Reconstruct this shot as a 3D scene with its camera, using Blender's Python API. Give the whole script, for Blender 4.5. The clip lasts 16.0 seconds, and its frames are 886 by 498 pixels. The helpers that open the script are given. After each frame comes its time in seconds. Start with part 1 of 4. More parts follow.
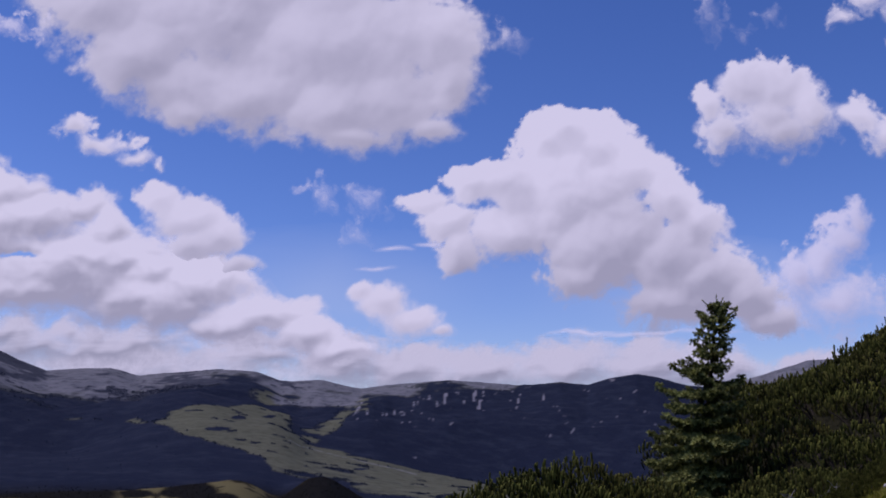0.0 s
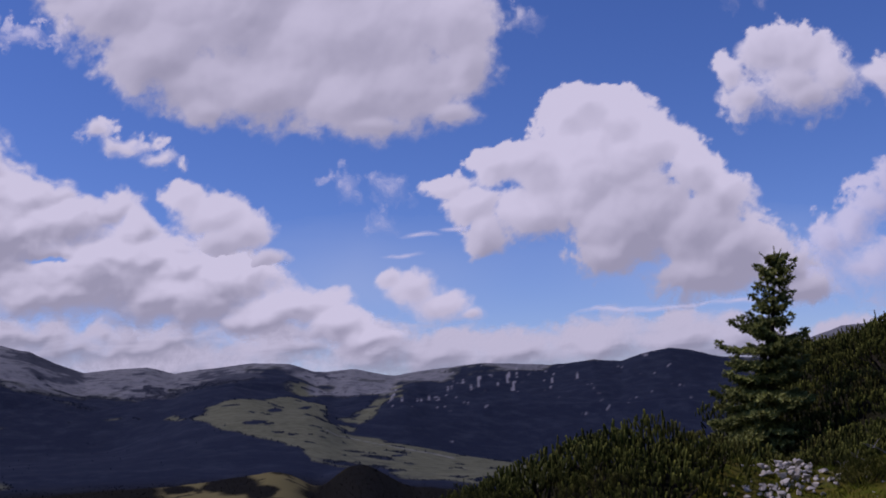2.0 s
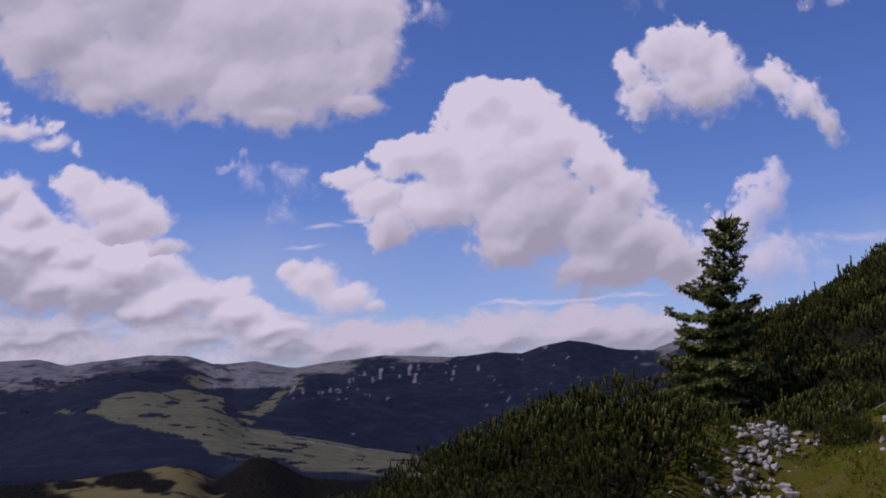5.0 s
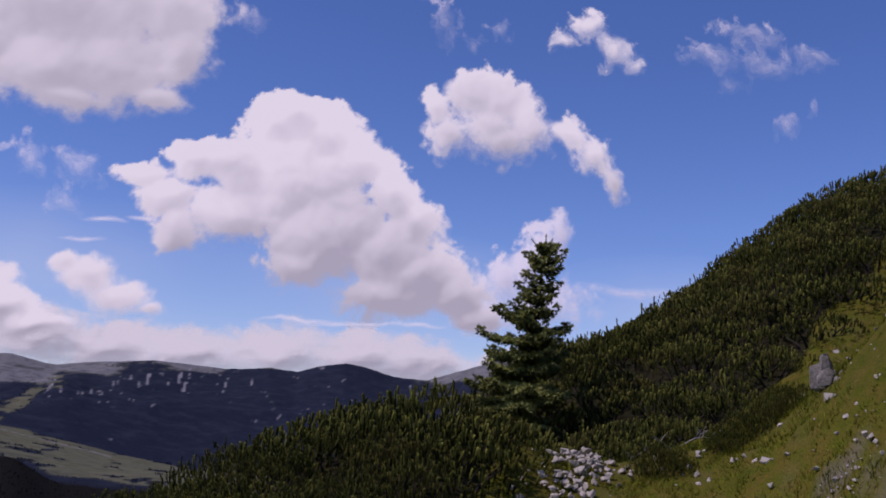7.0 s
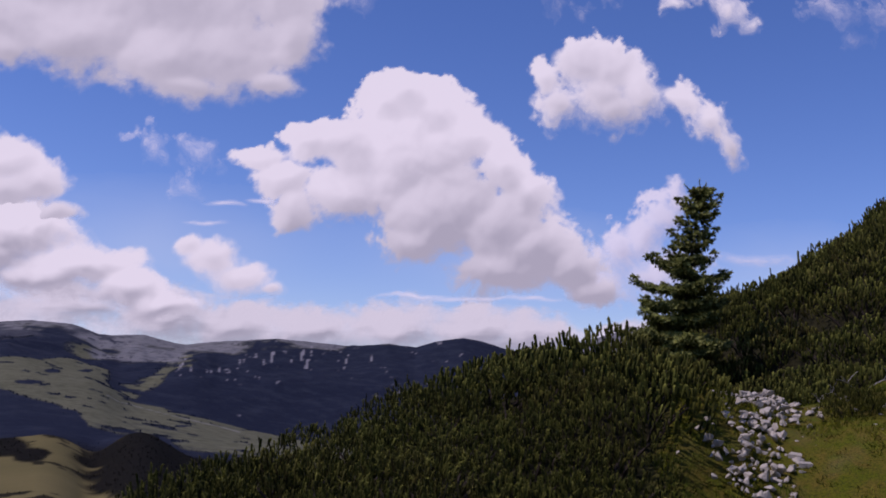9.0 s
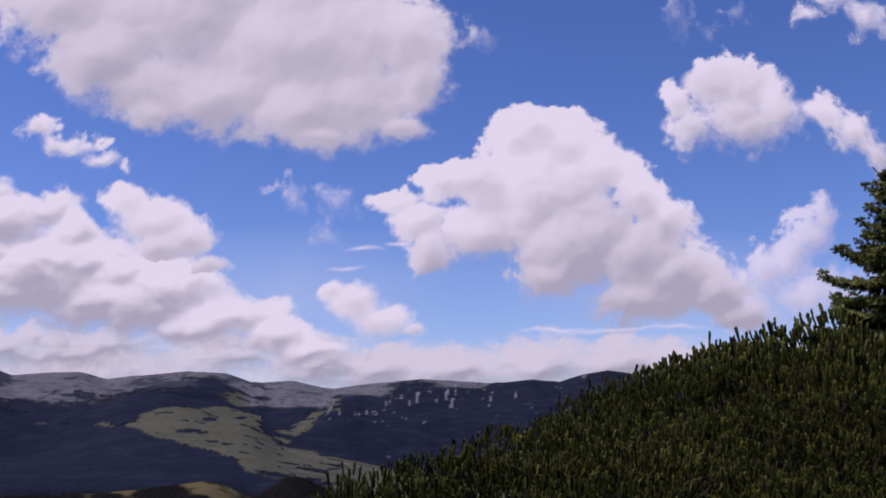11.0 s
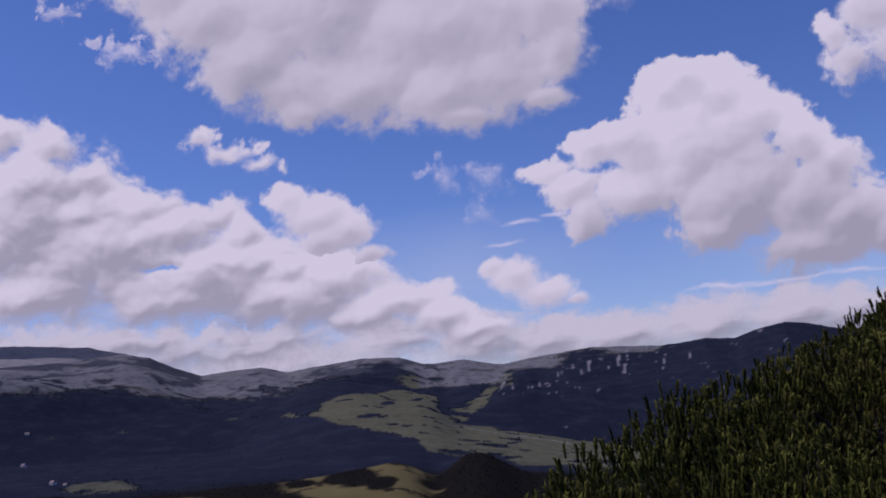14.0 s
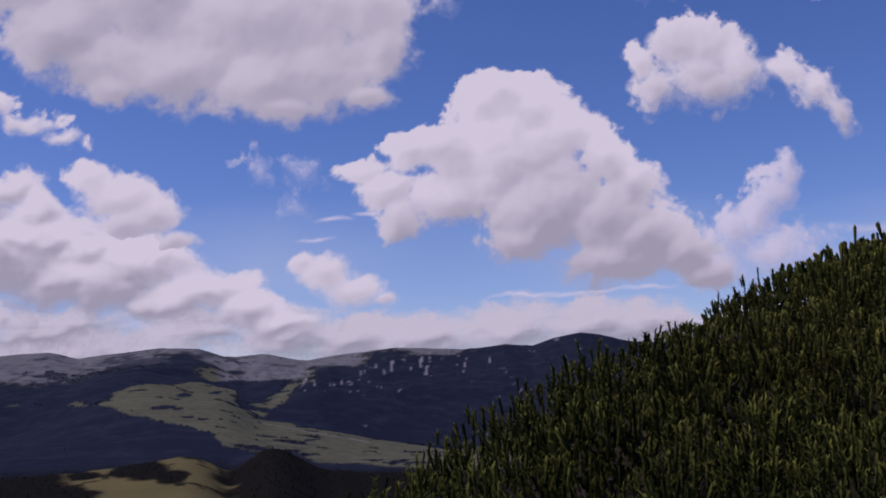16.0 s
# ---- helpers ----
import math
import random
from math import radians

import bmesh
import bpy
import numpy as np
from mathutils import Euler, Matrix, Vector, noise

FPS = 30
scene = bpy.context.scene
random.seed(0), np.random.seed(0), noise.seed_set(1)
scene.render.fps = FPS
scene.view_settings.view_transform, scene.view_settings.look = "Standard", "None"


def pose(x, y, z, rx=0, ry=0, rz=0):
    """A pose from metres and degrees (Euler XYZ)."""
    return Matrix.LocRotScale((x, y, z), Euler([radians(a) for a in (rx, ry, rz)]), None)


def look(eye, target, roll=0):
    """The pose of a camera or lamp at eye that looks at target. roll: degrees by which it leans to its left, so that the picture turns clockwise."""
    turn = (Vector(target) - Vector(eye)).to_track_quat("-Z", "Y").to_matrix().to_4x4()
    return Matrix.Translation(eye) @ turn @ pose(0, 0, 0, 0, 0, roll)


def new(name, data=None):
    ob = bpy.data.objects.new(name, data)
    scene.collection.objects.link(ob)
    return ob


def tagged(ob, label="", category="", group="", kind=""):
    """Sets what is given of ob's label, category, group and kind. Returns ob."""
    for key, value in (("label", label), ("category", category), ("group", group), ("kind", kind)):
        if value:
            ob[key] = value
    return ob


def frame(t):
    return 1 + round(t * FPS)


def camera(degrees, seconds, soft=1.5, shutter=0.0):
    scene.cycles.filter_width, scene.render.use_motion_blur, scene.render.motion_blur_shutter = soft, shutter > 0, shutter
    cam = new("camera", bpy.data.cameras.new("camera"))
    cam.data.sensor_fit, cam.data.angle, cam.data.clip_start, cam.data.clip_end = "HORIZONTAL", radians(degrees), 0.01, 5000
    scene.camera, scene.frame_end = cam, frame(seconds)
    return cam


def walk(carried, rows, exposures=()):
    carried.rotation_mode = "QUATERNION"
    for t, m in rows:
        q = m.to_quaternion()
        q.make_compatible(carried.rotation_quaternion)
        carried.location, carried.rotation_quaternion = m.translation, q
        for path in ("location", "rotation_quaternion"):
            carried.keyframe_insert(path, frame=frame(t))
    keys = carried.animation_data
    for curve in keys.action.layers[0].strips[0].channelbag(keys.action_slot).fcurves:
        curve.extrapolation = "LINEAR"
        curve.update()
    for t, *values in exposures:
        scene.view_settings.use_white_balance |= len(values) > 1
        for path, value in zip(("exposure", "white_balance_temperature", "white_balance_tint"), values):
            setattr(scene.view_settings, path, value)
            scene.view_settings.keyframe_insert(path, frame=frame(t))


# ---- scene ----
# ---- the camera and its walk ----
cam = camera(48.0, 16.0, 1.8)
PATH = [
    (0, pose(-0.002, 0.000, 0.000, 100.00, -0.00, -0.00)),
    (0.5, pose(-0.257, 0.310, -0.145, 101.30, -0.41, -0.24)),
    (1, pose(-0.285, 0.561, -0.234, 100.82, 0.70, 0.43)),
    (1.5, pose(-0.497, 0.920, -0.306, 99.27, 2.59, 1.79)),
    (2, pose(-0.764, 1.280, -0.475, 99.15, 2.72, 1.98)),
    (2.5, pose(-1.001, 1.692, -0.613, 99.08, 2.72, 1.74)),
    (3, pose(-1.230, 2.091, -0.763, 98.70, 2.62, 1.17)),
    (3.2, pose(-1.342, 2.306, -0.750, 98.42, 2.73, 0.84)),
    (5.3, pose(-2.399, 4.048, -1.321, 98.52, 2.27, -5.29)),
    (5.5, pose(-2.544, 4.245, -1.383, 98.61, 1.73, -6.61)),
    (6, pose(-2.685, 5.015, -1.505, 98.86, 0.47, -10.32)),
    (6.5, pose(-2.685, 5.569, -1.581, 99.16, -0.83, -13.80)),
    (7, pose(-2.754, 6.066, -1.628, 99.59, -2.00, -16.62)),
    (7.5, pose(-2.935, 6.299, -1.709, 99.34, -2.25, -15.02)),
    (8, pose(-3.213, 6.368, -1.818, 98.24, -1.43, -11.43)),
    (8.2, pose(-3.350, 6.503, -1.907, 97.88, -1.05, -10.92)),
    (10.3, pose(-4.064, 8.440, -2.859, 98.69, -2.34, -7.97)),
    (10.5, pose(-4.125, 8.682, -2.872, 99.00, -1.21, -6.29)),
    (11, pose(-4.291, 9.160, -2.930, 99.98, 0.90, -1.64)),
    (11.5, pose(-4.478, 9.505, -3.015, 100.52, 1.82, 3.00)),
    (12, pose(-4.647, 9.634, -3.024, 100.38, 2.83, 6.90)),
    (12.5, pose(-4.892, 10.102, -3.075, 100.08, 3.79, 9.02)),
    (13, pose(-5.061, 10.442, -3.155, 99.82, 4.69, 9.74)),
    (13.5, pose(-5.297, 10.776, -3.203, 99.40, 4.45, 9.48)),
    (14, pose(-5.552, 11.056, -3.306, 99.00, 5.19, 8.24)),
    (14.5, pose(-5.754, 11.456, -3.373, 99.34, 4.98, 6.14)),
    (15, pose(-6.000, 11.663, -3.458, 99.10, 4.88, 3.20)),
    (15.5, pose(-6.164, 12.015, -3.501, 97.85, 4.20, -0.11)),
    (16, pose(-6.289, 12.328, -3.557, 98.09, 2.99, -3.09)),
]
walk(cam, PATH, [(0, -0.6, 5750, 37), (2, -0.7, 5850, 37), (5.5, -0.6, 6150, 37), (7, -0.45, 6250, 37), (8, -0.45, 6200, 37), (10.5, -0.31, 6200, 37), (11.5, -0.55, 6050, 37), (13, -0.65, 5950, 37), (16, -0.65, 6150, 37)])

# ---- sky, sun ----
SUN_AZ, SUN_EL = radians(-90), radians(54)      # to the left of the first view, high
world = bpy.data.worlds.new("sky")
scene.world = world
world.use_nodes = True
wn = world.node_tree
sky = wn.nodes.new("ShaderNodeTexSky")
sky.sky_type = "NISHITA"
sky.sun_disc = False
sky.sun_elevation, sky.sun_rotation = SUN_EL, SUN_AZ
sky.altitude, sky.air_density, sky.dust_density, sky.ozone_density = 1600, 1.0, 1.0, 4.0
wn.nodes["Background"].inputs["Strength"].default_value = 0.148
deeper = wn.nodes.new("ShaderNodeHueSaturation")
deeper.inputs["Hue"].default_value, deeper.inputs["Saturation"].default_value = 0.508, 1.18
wn.links.new(sky.outputs[0], deeper.inputs["Color"])
wn.links.new(deeper.outputs[0], wn.nodes["Background"].inputs["Color"])
sun = new("sun", bpy.data.lights.new("sun", "SUN"))
sun.data.energy, sun.data.angle, sun.data.color = 3.6, radians(0.55), (1.0, 0.955, 0.89)
to_sun = Vector((math.sin(SUN_AZ) * math.cos(SUN_EL), math.cos(SUN_AZ) * math.cos(SUN_EL), math.sin(SUN_EL)))
sun.matrix_world = look((0, 0, 60), Vector((0, 0, 60)) - to_sun)


# ---- small helpers ----
def hash2(ix, iy, seed):
    h = (ix.astype(np.int64) * 374761393 + iy.astype(np.int64) * 668265263 + seed * 1274126177) & 0xFFFFFFFF
    h = ((h ^ (h >> 13)) * 1274126177) & 0xFFFFFFFF
    return ((h ^ (h >> 16)) & 0xFFFF) / 65535.0


def value_noise(x, y, seed=0):
    """Smooth noise from -1 to 1 on arrays."""
    ix, iy = np.floor(x), np.floor(y)
    fx, fy = x - ix, y - iy
    fx, fy = fx * fx * fx * (fx * (fx * 6 - 15) + 10), fy * fy * fy * (fy * (fy * 6 - 15) + 10)
    a, b = hash2(ix, iy, seed), hash2(ix + 1, iy, seed)
    c, d = hash2(ix, iy + 1, seed), hash2(ix + 1, iy + 1, seed)
    return 2 * ((a + (b - a) * fx) * (1 - fy) + (c + (d - c) * fx) * fy) - 1


def fbm(x, y, octaves=5, seed=0, gain=0.5):
    total, amp, scale, turn = 0 * x, 1.0, 1.0, 0.6
    for o in range(octaves):
        xr, yr = x * math.cos(turn * o) - y * math.sin(turn * o), x * math.sin(turn * o) + y * math.cos(turn * o)
        total = total + amp * value_noise(xr * scale + 17.3 * o, yr * scale - 9.1 * o, seed + o)
        amp, scale = amp * gain, scale * 2.03
    return total


def smooth(a, b, x):
    t = np.clip((x - a) / (b - a), 0, 1)
    return t * t * (3 - 2 * t)


def mesh_object(name, verts, faces, material=None, shade=False, parent=None, label=""):
    me = bpy.data.meshes.new(name)
    me.from_pydata([tuple(v) for v in verts] if not isinstance(verts, np.ndarray) else verts.tolist(), [], faces if isinstance(faces, list) else faces.tolist())
    if material:
        me.materials.append(material)
    if shade:
        me.polygons.foreach_set("use_smooth", [True] * len(me.polygons))
    me.update()
    ob = new(name, me)
    if parent:
        ob.parent = parent
    if label:
        tagged(ob, label)
    return ob


def attribute(ob, name, values):
    at = ob.data.attributes.new(name, "FLOAT", "POINT")
    at.data.foreach_set("value", np.asarray(values, dtype=np.float32))


def tri_mesh(name, verts, tint, tip, material):
    """A mesh of loose triangles from an (n, 3, 3) array, with a tint and tip value for each corner."""
    n = len(verts)
    me = bpy.data.meshes.new(name)
    me.vertices.add(3 * n)
    me.vertices.foreach_set("co", verts.reshape(-1).astype(np.float32))
    me.loops.add(3 * n)
    me.loops.foreach_set("vertex_index", np.arange(3 * n, dtype=np.int32))
    me.polygons.add(n)
    me.polygons.foreach_set("loop_start", np.arange(0, 3 * n, 3, dtype=np.int32))
    me.polygons.foreach_set("loop_total", np.full(n, 3, dtype=np.int32))
    me.update(calc_edges=True)
    for key, val in (("tint", tint), ("tip", tip)):
        at = me.attributes.new(key, "FLOAT", "POINT")
        at.data.foreach_set("value", np.asarray(val, dtype=np.float32).reshape(-1))
    me.materials.append(material)
    return me


def part(name, bm_or_mesh, material, parent, label=""):
    """Links a bmesh, or a mesh shared with others, as one mesh object under a thing or a part."""
    if isinstance(bm_or_mesh, bmesh.types.BMesh):
        me = bpy.data.meshes.new(name)
        bm_or_mesh.to_mesh(me)
        bm_or_mesh.free()
        me.materials.append(material)
    else:
        me = bm_or_mesh
    ob = new(name, me)
    ob.parent = parent
    if label:
        tagged(ob, label)
    return ob


def grid_faces(nr, nc):
    i = np.arange(nr - 1)[:, None] * nc + np.arange(nc - 1)[None, :]
    return np.stack([i, i + 1, i + nc + 1, i + nc], -1).reshape(-1, 4)


# ---- materials ----
class Nodes:
    """A short way to write node materials."""

    def __init__(self, name):
        self.mat = bpy.data.materials.new(name)
        self.mat.use_nodes = True
        self.tree = self.mat.node_tree
        self.bsdf = self.tree.nodes["Principled BSDF"]
        self.out = self.tree.nodes["Material Output"]

    def node(self, kind, **inputs):
        n = self.tree.nodes.new(kind)
        for key, value in inputs.items():
            self.set(n.inputs[key.replace("_", " ")], value)
        return n

    def set(self, socket, value):
        if isinstance(value, bpy.types.NodeSocket):
            self.tree.links.new(value, socket)
        else:
            socket.default_value = value

    def noise(self, scale, detail=4.0, rough=0.55, vector=None):
        n = self.node("ShaderNodeTexNoise", Scale=scale, Detail=detail, Roughness=rough)
        if vector:
            self.set(n.inputs["Vector"], vector)
        return n.outputs["Fac"]

    def place(self):
        return self.node("ShaderNodeNewGeometry").outputs["Position"]

    def ramp(self, fac, *stops):
        n = self.node("ShaderNodeValToRGB", Fac=fac)
        els = n.color_ramp.elements
        while len(els) < len(stops):
            els.new(0.5)
        for e, (p, c) in zip(els, stops):
            e.position, e.color = p, (*c, 1) if len(c) == 3 else c
        return n.outputs["Color"]

    def value(self, name):
        n = self.node("ShaderNodeAttribute")
        n.attribute_name = name
        return n.outputs["Fac"]

    def mix(self, fac, a, b, how="MIX"):
        n = self.tree.nodes.new("ShaderNodeMix")
        n.data_type, n.blend_type = "RGBA", how
        self.set(n.inputs[0], fac)
        for s, v in ((n.inputs[6], a), (n.inputs[7], b)):
            self.set(s, (*v, 1) if isinstance(v, tuple) and len(v) == 3 else v)
        return n.outputs[2]

    def math(self, op, a, b=0.0, clamp=False):
        n = self.tree.nodes.new("ShaderNodeMath")
        n.operation, n.use_clamp = op, clamp
        self.set(n.inputs[0], a)
        self.set(n.inputs[1], b)
        return n.outputs[0]

    def bump(self, height, strength=0.3, distance=0.02):
        n = self.node("ShaderNodeBump", Height=height, Strength=strength, Distance=distance)
        self.set(self.bsdf.inputs["Normal"], n.outputs["Normal"])

    def finish(self, colour, rough=0.8, spec=0.3):
        self.set(self.bsdf.inputs["Base Color"], (*colour, 1) if isinstance(colour, tuple) and len(colour) == 3 else colour)
        self.set(self.bsdf.inputs["Roughness"], rough)
        self.set(self.bsdf.inputs["Specular IOR Level"], spec)
        return self.mat


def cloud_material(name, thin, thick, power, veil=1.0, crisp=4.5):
    """Vapour that glows, with sunlight painted in: bright where it is thin, greyer where light must come a longer way
    through it.
    """
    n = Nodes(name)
    cloud_shade = n.value("cloud_shade")
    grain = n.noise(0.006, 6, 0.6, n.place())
    cloud_shade = n.math("ADD", cloud_shade, n.math("MULTIPLY", n.math("SUBTRACT", grain, 0.5), 0.16), True)
    colour = n.ramp(cloud_shade, (0.0, thin), (0.45, tuple(0.6 * a + 0.4 * b for a, b in zip(thin, thick))), (1.0, thick))
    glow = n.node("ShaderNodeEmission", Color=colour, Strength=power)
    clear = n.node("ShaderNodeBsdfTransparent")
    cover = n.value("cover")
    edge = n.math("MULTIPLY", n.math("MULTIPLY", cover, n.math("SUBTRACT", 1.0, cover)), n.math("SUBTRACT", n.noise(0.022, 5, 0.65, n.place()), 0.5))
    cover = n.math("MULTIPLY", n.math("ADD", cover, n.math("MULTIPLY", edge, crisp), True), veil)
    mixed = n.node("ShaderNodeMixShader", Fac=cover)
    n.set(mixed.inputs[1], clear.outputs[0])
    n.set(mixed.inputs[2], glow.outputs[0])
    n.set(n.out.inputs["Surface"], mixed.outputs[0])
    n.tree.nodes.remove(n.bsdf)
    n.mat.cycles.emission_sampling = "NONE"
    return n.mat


def far_land_material():
    n = Nodes("mountain_land")
    at = n.place()
    coarse, fine = n.noise(0.012, 6, 0.6, at), n.noise(0.09, 5, 0.65, at)
    grass = n.mix(coarse, (0.074, 0.082, 0.047), (0.128, 0.130, 0.082))
    grass = n.mix(n.math("MULTIPLY", fine, 0.5), grass, (0.145, 0.138, 0.086))
    grass = n.mix(n.ramp(n.noise(0.05, 6, 0.7, at), (0.46, (0, 0, 0)), (0.62, (0.6, 0.6, 0.6))), grass, (0.058, 0.062, 0.036))
    # alpine turf is tinted blue-grey, distance haze put into its colour
    alpine = n.mix(coarse, (0.098, 0.103, 0.110), (0.205, 0.203, 0.200))
    alpine = n.mix(n.ramp(n.noise(0.03, 6, 0.7, at), (0.50, (0, 0, 0)), (0.62, (0.75, 0.75, 0.75))), alpine, (0.060, 0.065, 0.072))
    grass = n.mix(n.value("near_land"), grass, n.mix(coarse, (0.090, 0.082, 0.030), (0.165, 0.135, 0.056)))
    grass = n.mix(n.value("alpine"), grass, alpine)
    # far woods hold the blue of haze in their colour, near woods don't
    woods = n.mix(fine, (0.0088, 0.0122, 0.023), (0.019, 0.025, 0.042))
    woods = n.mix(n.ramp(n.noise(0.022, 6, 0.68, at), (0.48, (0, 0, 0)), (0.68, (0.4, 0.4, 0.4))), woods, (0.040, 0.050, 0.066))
    woods = n.mix(n.value("near_land"), woods, n.mix(fine, (0.0045, 0.0045, 0.0035), (0.011, 0.010, 0.007)))
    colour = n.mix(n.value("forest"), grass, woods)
    stone = n.mix(fine, (0.30, 0.29, 0.30), (0.52, 0.50, 0.50))
    colour = n.mix(n.value("rock"), colour, stone)
    n.bump(fine, 0.18, 4.0)
    return n.finish(colour, 0.95, 0.02)


def slope_material():
    n = Nodes("meadow_soil")
    at = n.place()
    a, b, c = n.noise(0.35, 5, 0.6, at), n.noise(2.5, 6, 0.65, at), n.noise(22.0, 4, 0.6, at)
    grass = n.mix(a, (0.048, 0.066, 0.004), (0.112, 0.122, 0.008))
    grass = n.mix(n.ramp(b, (0.38, (0, 0, 0)), (0.60, (0.9, 0.9, 0.9))), grass, (0.130, 0.098, 0.016))
    grass = n.mix(n.ramp(c, (0.35, (0.7, 0.7, 0.7)), (0.55, (0, 0, 0))), grass, (0.028, 0.036, 0.008))
    soil = n.mix(b, (0.085, 0.066, 0.040), (0.17, 0.145, 0.105))
    soil = n.mix(n.math("MULTIPLY", c, 0.35), soil, (0.36, 0.34, 0.30))
    colour = n.mix(n.value("bare"), grass, soil)
    # shade between the bushes painted on the ground as near-black
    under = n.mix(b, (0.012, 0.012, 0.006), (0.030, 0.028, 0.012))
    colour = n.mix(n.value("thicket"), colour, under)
    n.bump(n.math("ADD", b, c), 0.6, 0.06)
    return n.finish(colour, 0.95, 0.05)


def needle_material(name, dark, light, tip):
    n = Nodes(name)
    info = n.node("ShaderNodeObjectInfo")
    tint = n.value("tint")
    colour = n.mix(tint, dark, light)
    # dark bases and pale tips: shade and lit tops put into the needle colour
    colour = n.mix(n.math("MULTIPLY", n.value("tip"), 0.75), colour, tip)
    dry = n.math("MULTIPLY", n.math("POWER", info.outputs["Random"], 4.0), 0.45)
    patch = n.noise(0.55, 3, 0.6, n.place())
    dry = n.math("ADD", dry, n.math("MULTIPLY", n.math("SUBTRACT", patch, 0.52), 1.6), True)
    colour = n.mix(n.math("MULTIPLY", dry, 0.72), colour, (0.068, 0.043, 0.015))
    shade = n.math("ADD", 0.75, n.math("MULTIPLY", info.outputs["Random"], 0.5))
    colour = n.mix(1.0, colour, n.node("ShaderNodeCombineColor", Red=shade, Green=shade, Blue=shade).outputs[0], "MULTIPLY")
    mat = n.finish(colour, 0.8, 0.05)
    n.set(n.bsdf.inputs["Subsurface Weight"], 0.0)
    return mat


def bark_material():
    n = Nodes("bark")
    at = n.place()
    c = n.mix(n.noise(9.0, 6, 0.7, at), (0.016, 0.012, 0.008), (0.050, 0.039, 0.027))
    n.bump(n.noise(30.0, 4, 0.6, at), 0.6, 0.02)
    return n.finish(c, 0.9, 0.2)


def stone_material():
    n = Nodes("limestone")
    at = n.place()
    info = n.node("ShaderNodeObjectInfo")
    a, b = n.noise(3.0, 6, 0.65, at), n.noise(28.0, 5, 0.6, at)
    c = n.mix(a, (0.34, 0.31, 0.25), (0.62, 0.575, 0.475))
    c = n.mix(n.math("MULTIPLY", b, 0.35), c, (0.24, 0.22, 0.19))
    c = n.mix(n.math("MULTIPLY", info.outputs["Random"], 0.35), c, (0.36, 0.32, 0.25))
    n.bump(n.math("ADD", a, b), 0.7, 0.03)
    return n.finish(c, 0.9, 0.25)


def weathered_material():
    n = Nodes("weathered_limestone")
    at = n.place()
    a, b = n.noise(2.2, 6, 0.7, at), n.noise(18.0, 6, 0.65, at)
    c = n.mix(a, (0.17, 0.155, 0.125), (0.34, 0.315, 0.265))
    c = n.mix(n.ramp(b, (0.45, (0, 0, 0)), (0.6, (0.6, 0.6, 0.6))), c, (0.12, 0.11, 0.09))
    n.bump(n.math("ADD", a, b), 0.9, 0.06)
    return n.finish(c, 0.95, 0.2)


def blade_material():
    n = Nodes("grass_blades")
    c = n.mix(n.value("tint"), (0.058, 0.078, 0.005), (0.215, 0.21, 0.018))
    return n.finish(c, 0.8, 0.08)




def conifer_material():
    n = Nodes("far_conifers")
    # blue of distance haze painted into the trees; tip takes near ones to dark brown
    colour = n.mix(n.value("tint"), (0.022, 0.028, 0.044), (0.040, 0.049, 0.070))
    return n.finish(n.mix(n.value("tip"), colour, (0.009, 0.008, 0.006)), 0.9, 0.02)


WOODS = conifer_material()


def plain_material(name, dark, light, scale):
    n = Nodes(name)
    return n.finish(n.mix(n.noise(scale, 4, 0.6, n.place()), dark, light), 0.85, 0.1)


HUT_WALL, HUT_ROOF = plain_material("limewash", (0.55, 0.53, 0.50), (0.78, 0.76, 0.73), 0.8), plain_material("roof_sheet", (0.20, 0.15, 0.13), (0.33, 0.27, 0.245), 0.6)
WEATHERED = weathered_material()


def dead_wood_material():
    n = Nodes("dead_wood")
    at = n.place()
    c = n.mix(n.noise(14.0, 5, 0.7, at), (0.20, 0.18, 0.155), (0.42, 0.39, 0.35))
    n.bump(n.noise(60.0, 3, 0.6, at), 0.4, 0.005)
    return n.finish(c, 0.9, 0.1)


DEAD_WOOD = dead_wood_material()
LAND, SLOPE, BARK, STONE, BLADES = far_land_material(), slope_material(), bark_material(), stone_material(), blade_material()
PINE = needle_material("dwarf_pine_needles", (0.009, 0.012, 0.003), (0.057, 0.067, 0.012), (0.35, 0.35, 0.065))
FIR = needle_material("fir_needles", (0.040, 0.055, 0.016), (0.29, 0.315, 0.085), (0.60, 0.59, 0.18))

# ---- the slope at the camera's feet ----
S = 1.6
LIE = (-0.878, 0.296, -0.050)
HUMPS = [0.17, -0.16, -0.52, 0.08, -0.01, -0.12, -0.11, -0.03, 0.01, 0.03, 1.38, 0.27, -1.56, 0.78, -0.16, 0.17, -0.27, -0.21, -0.05, 0.09, 1.56, -0.57, -0.21, 1.01, -4.42, -0.74, -0.65, -0.89, -0.40, -0.00, 0.10, -1.00, 1.09, 1.09, 3.36, -0.19, -1.97, -0.65, -0.07, -0.01, -0.13, 0.28, -2.26, -4.96, 3.03, -1.92, -2.28, 1.69, 1.09, -0.12, -0.31, 0.52, 1.82, 1.24, -2.55, 1.21, 0.27, 1.04, 0.51, -0.70, -0.41, -0.23, 1.81, 4.13, -1.49, 0.68, -0.03, -0.91, -0.11, -0.12, -0.31, -0.45, 0.08, 0.85, -1.44, 0.09, 1.88, 0.57, 0.06, 1.14, -0.14, -0.49, -0.59, 0.09, -0.19, -0.33, 1.26, 1.52, 0.25, 0.82]


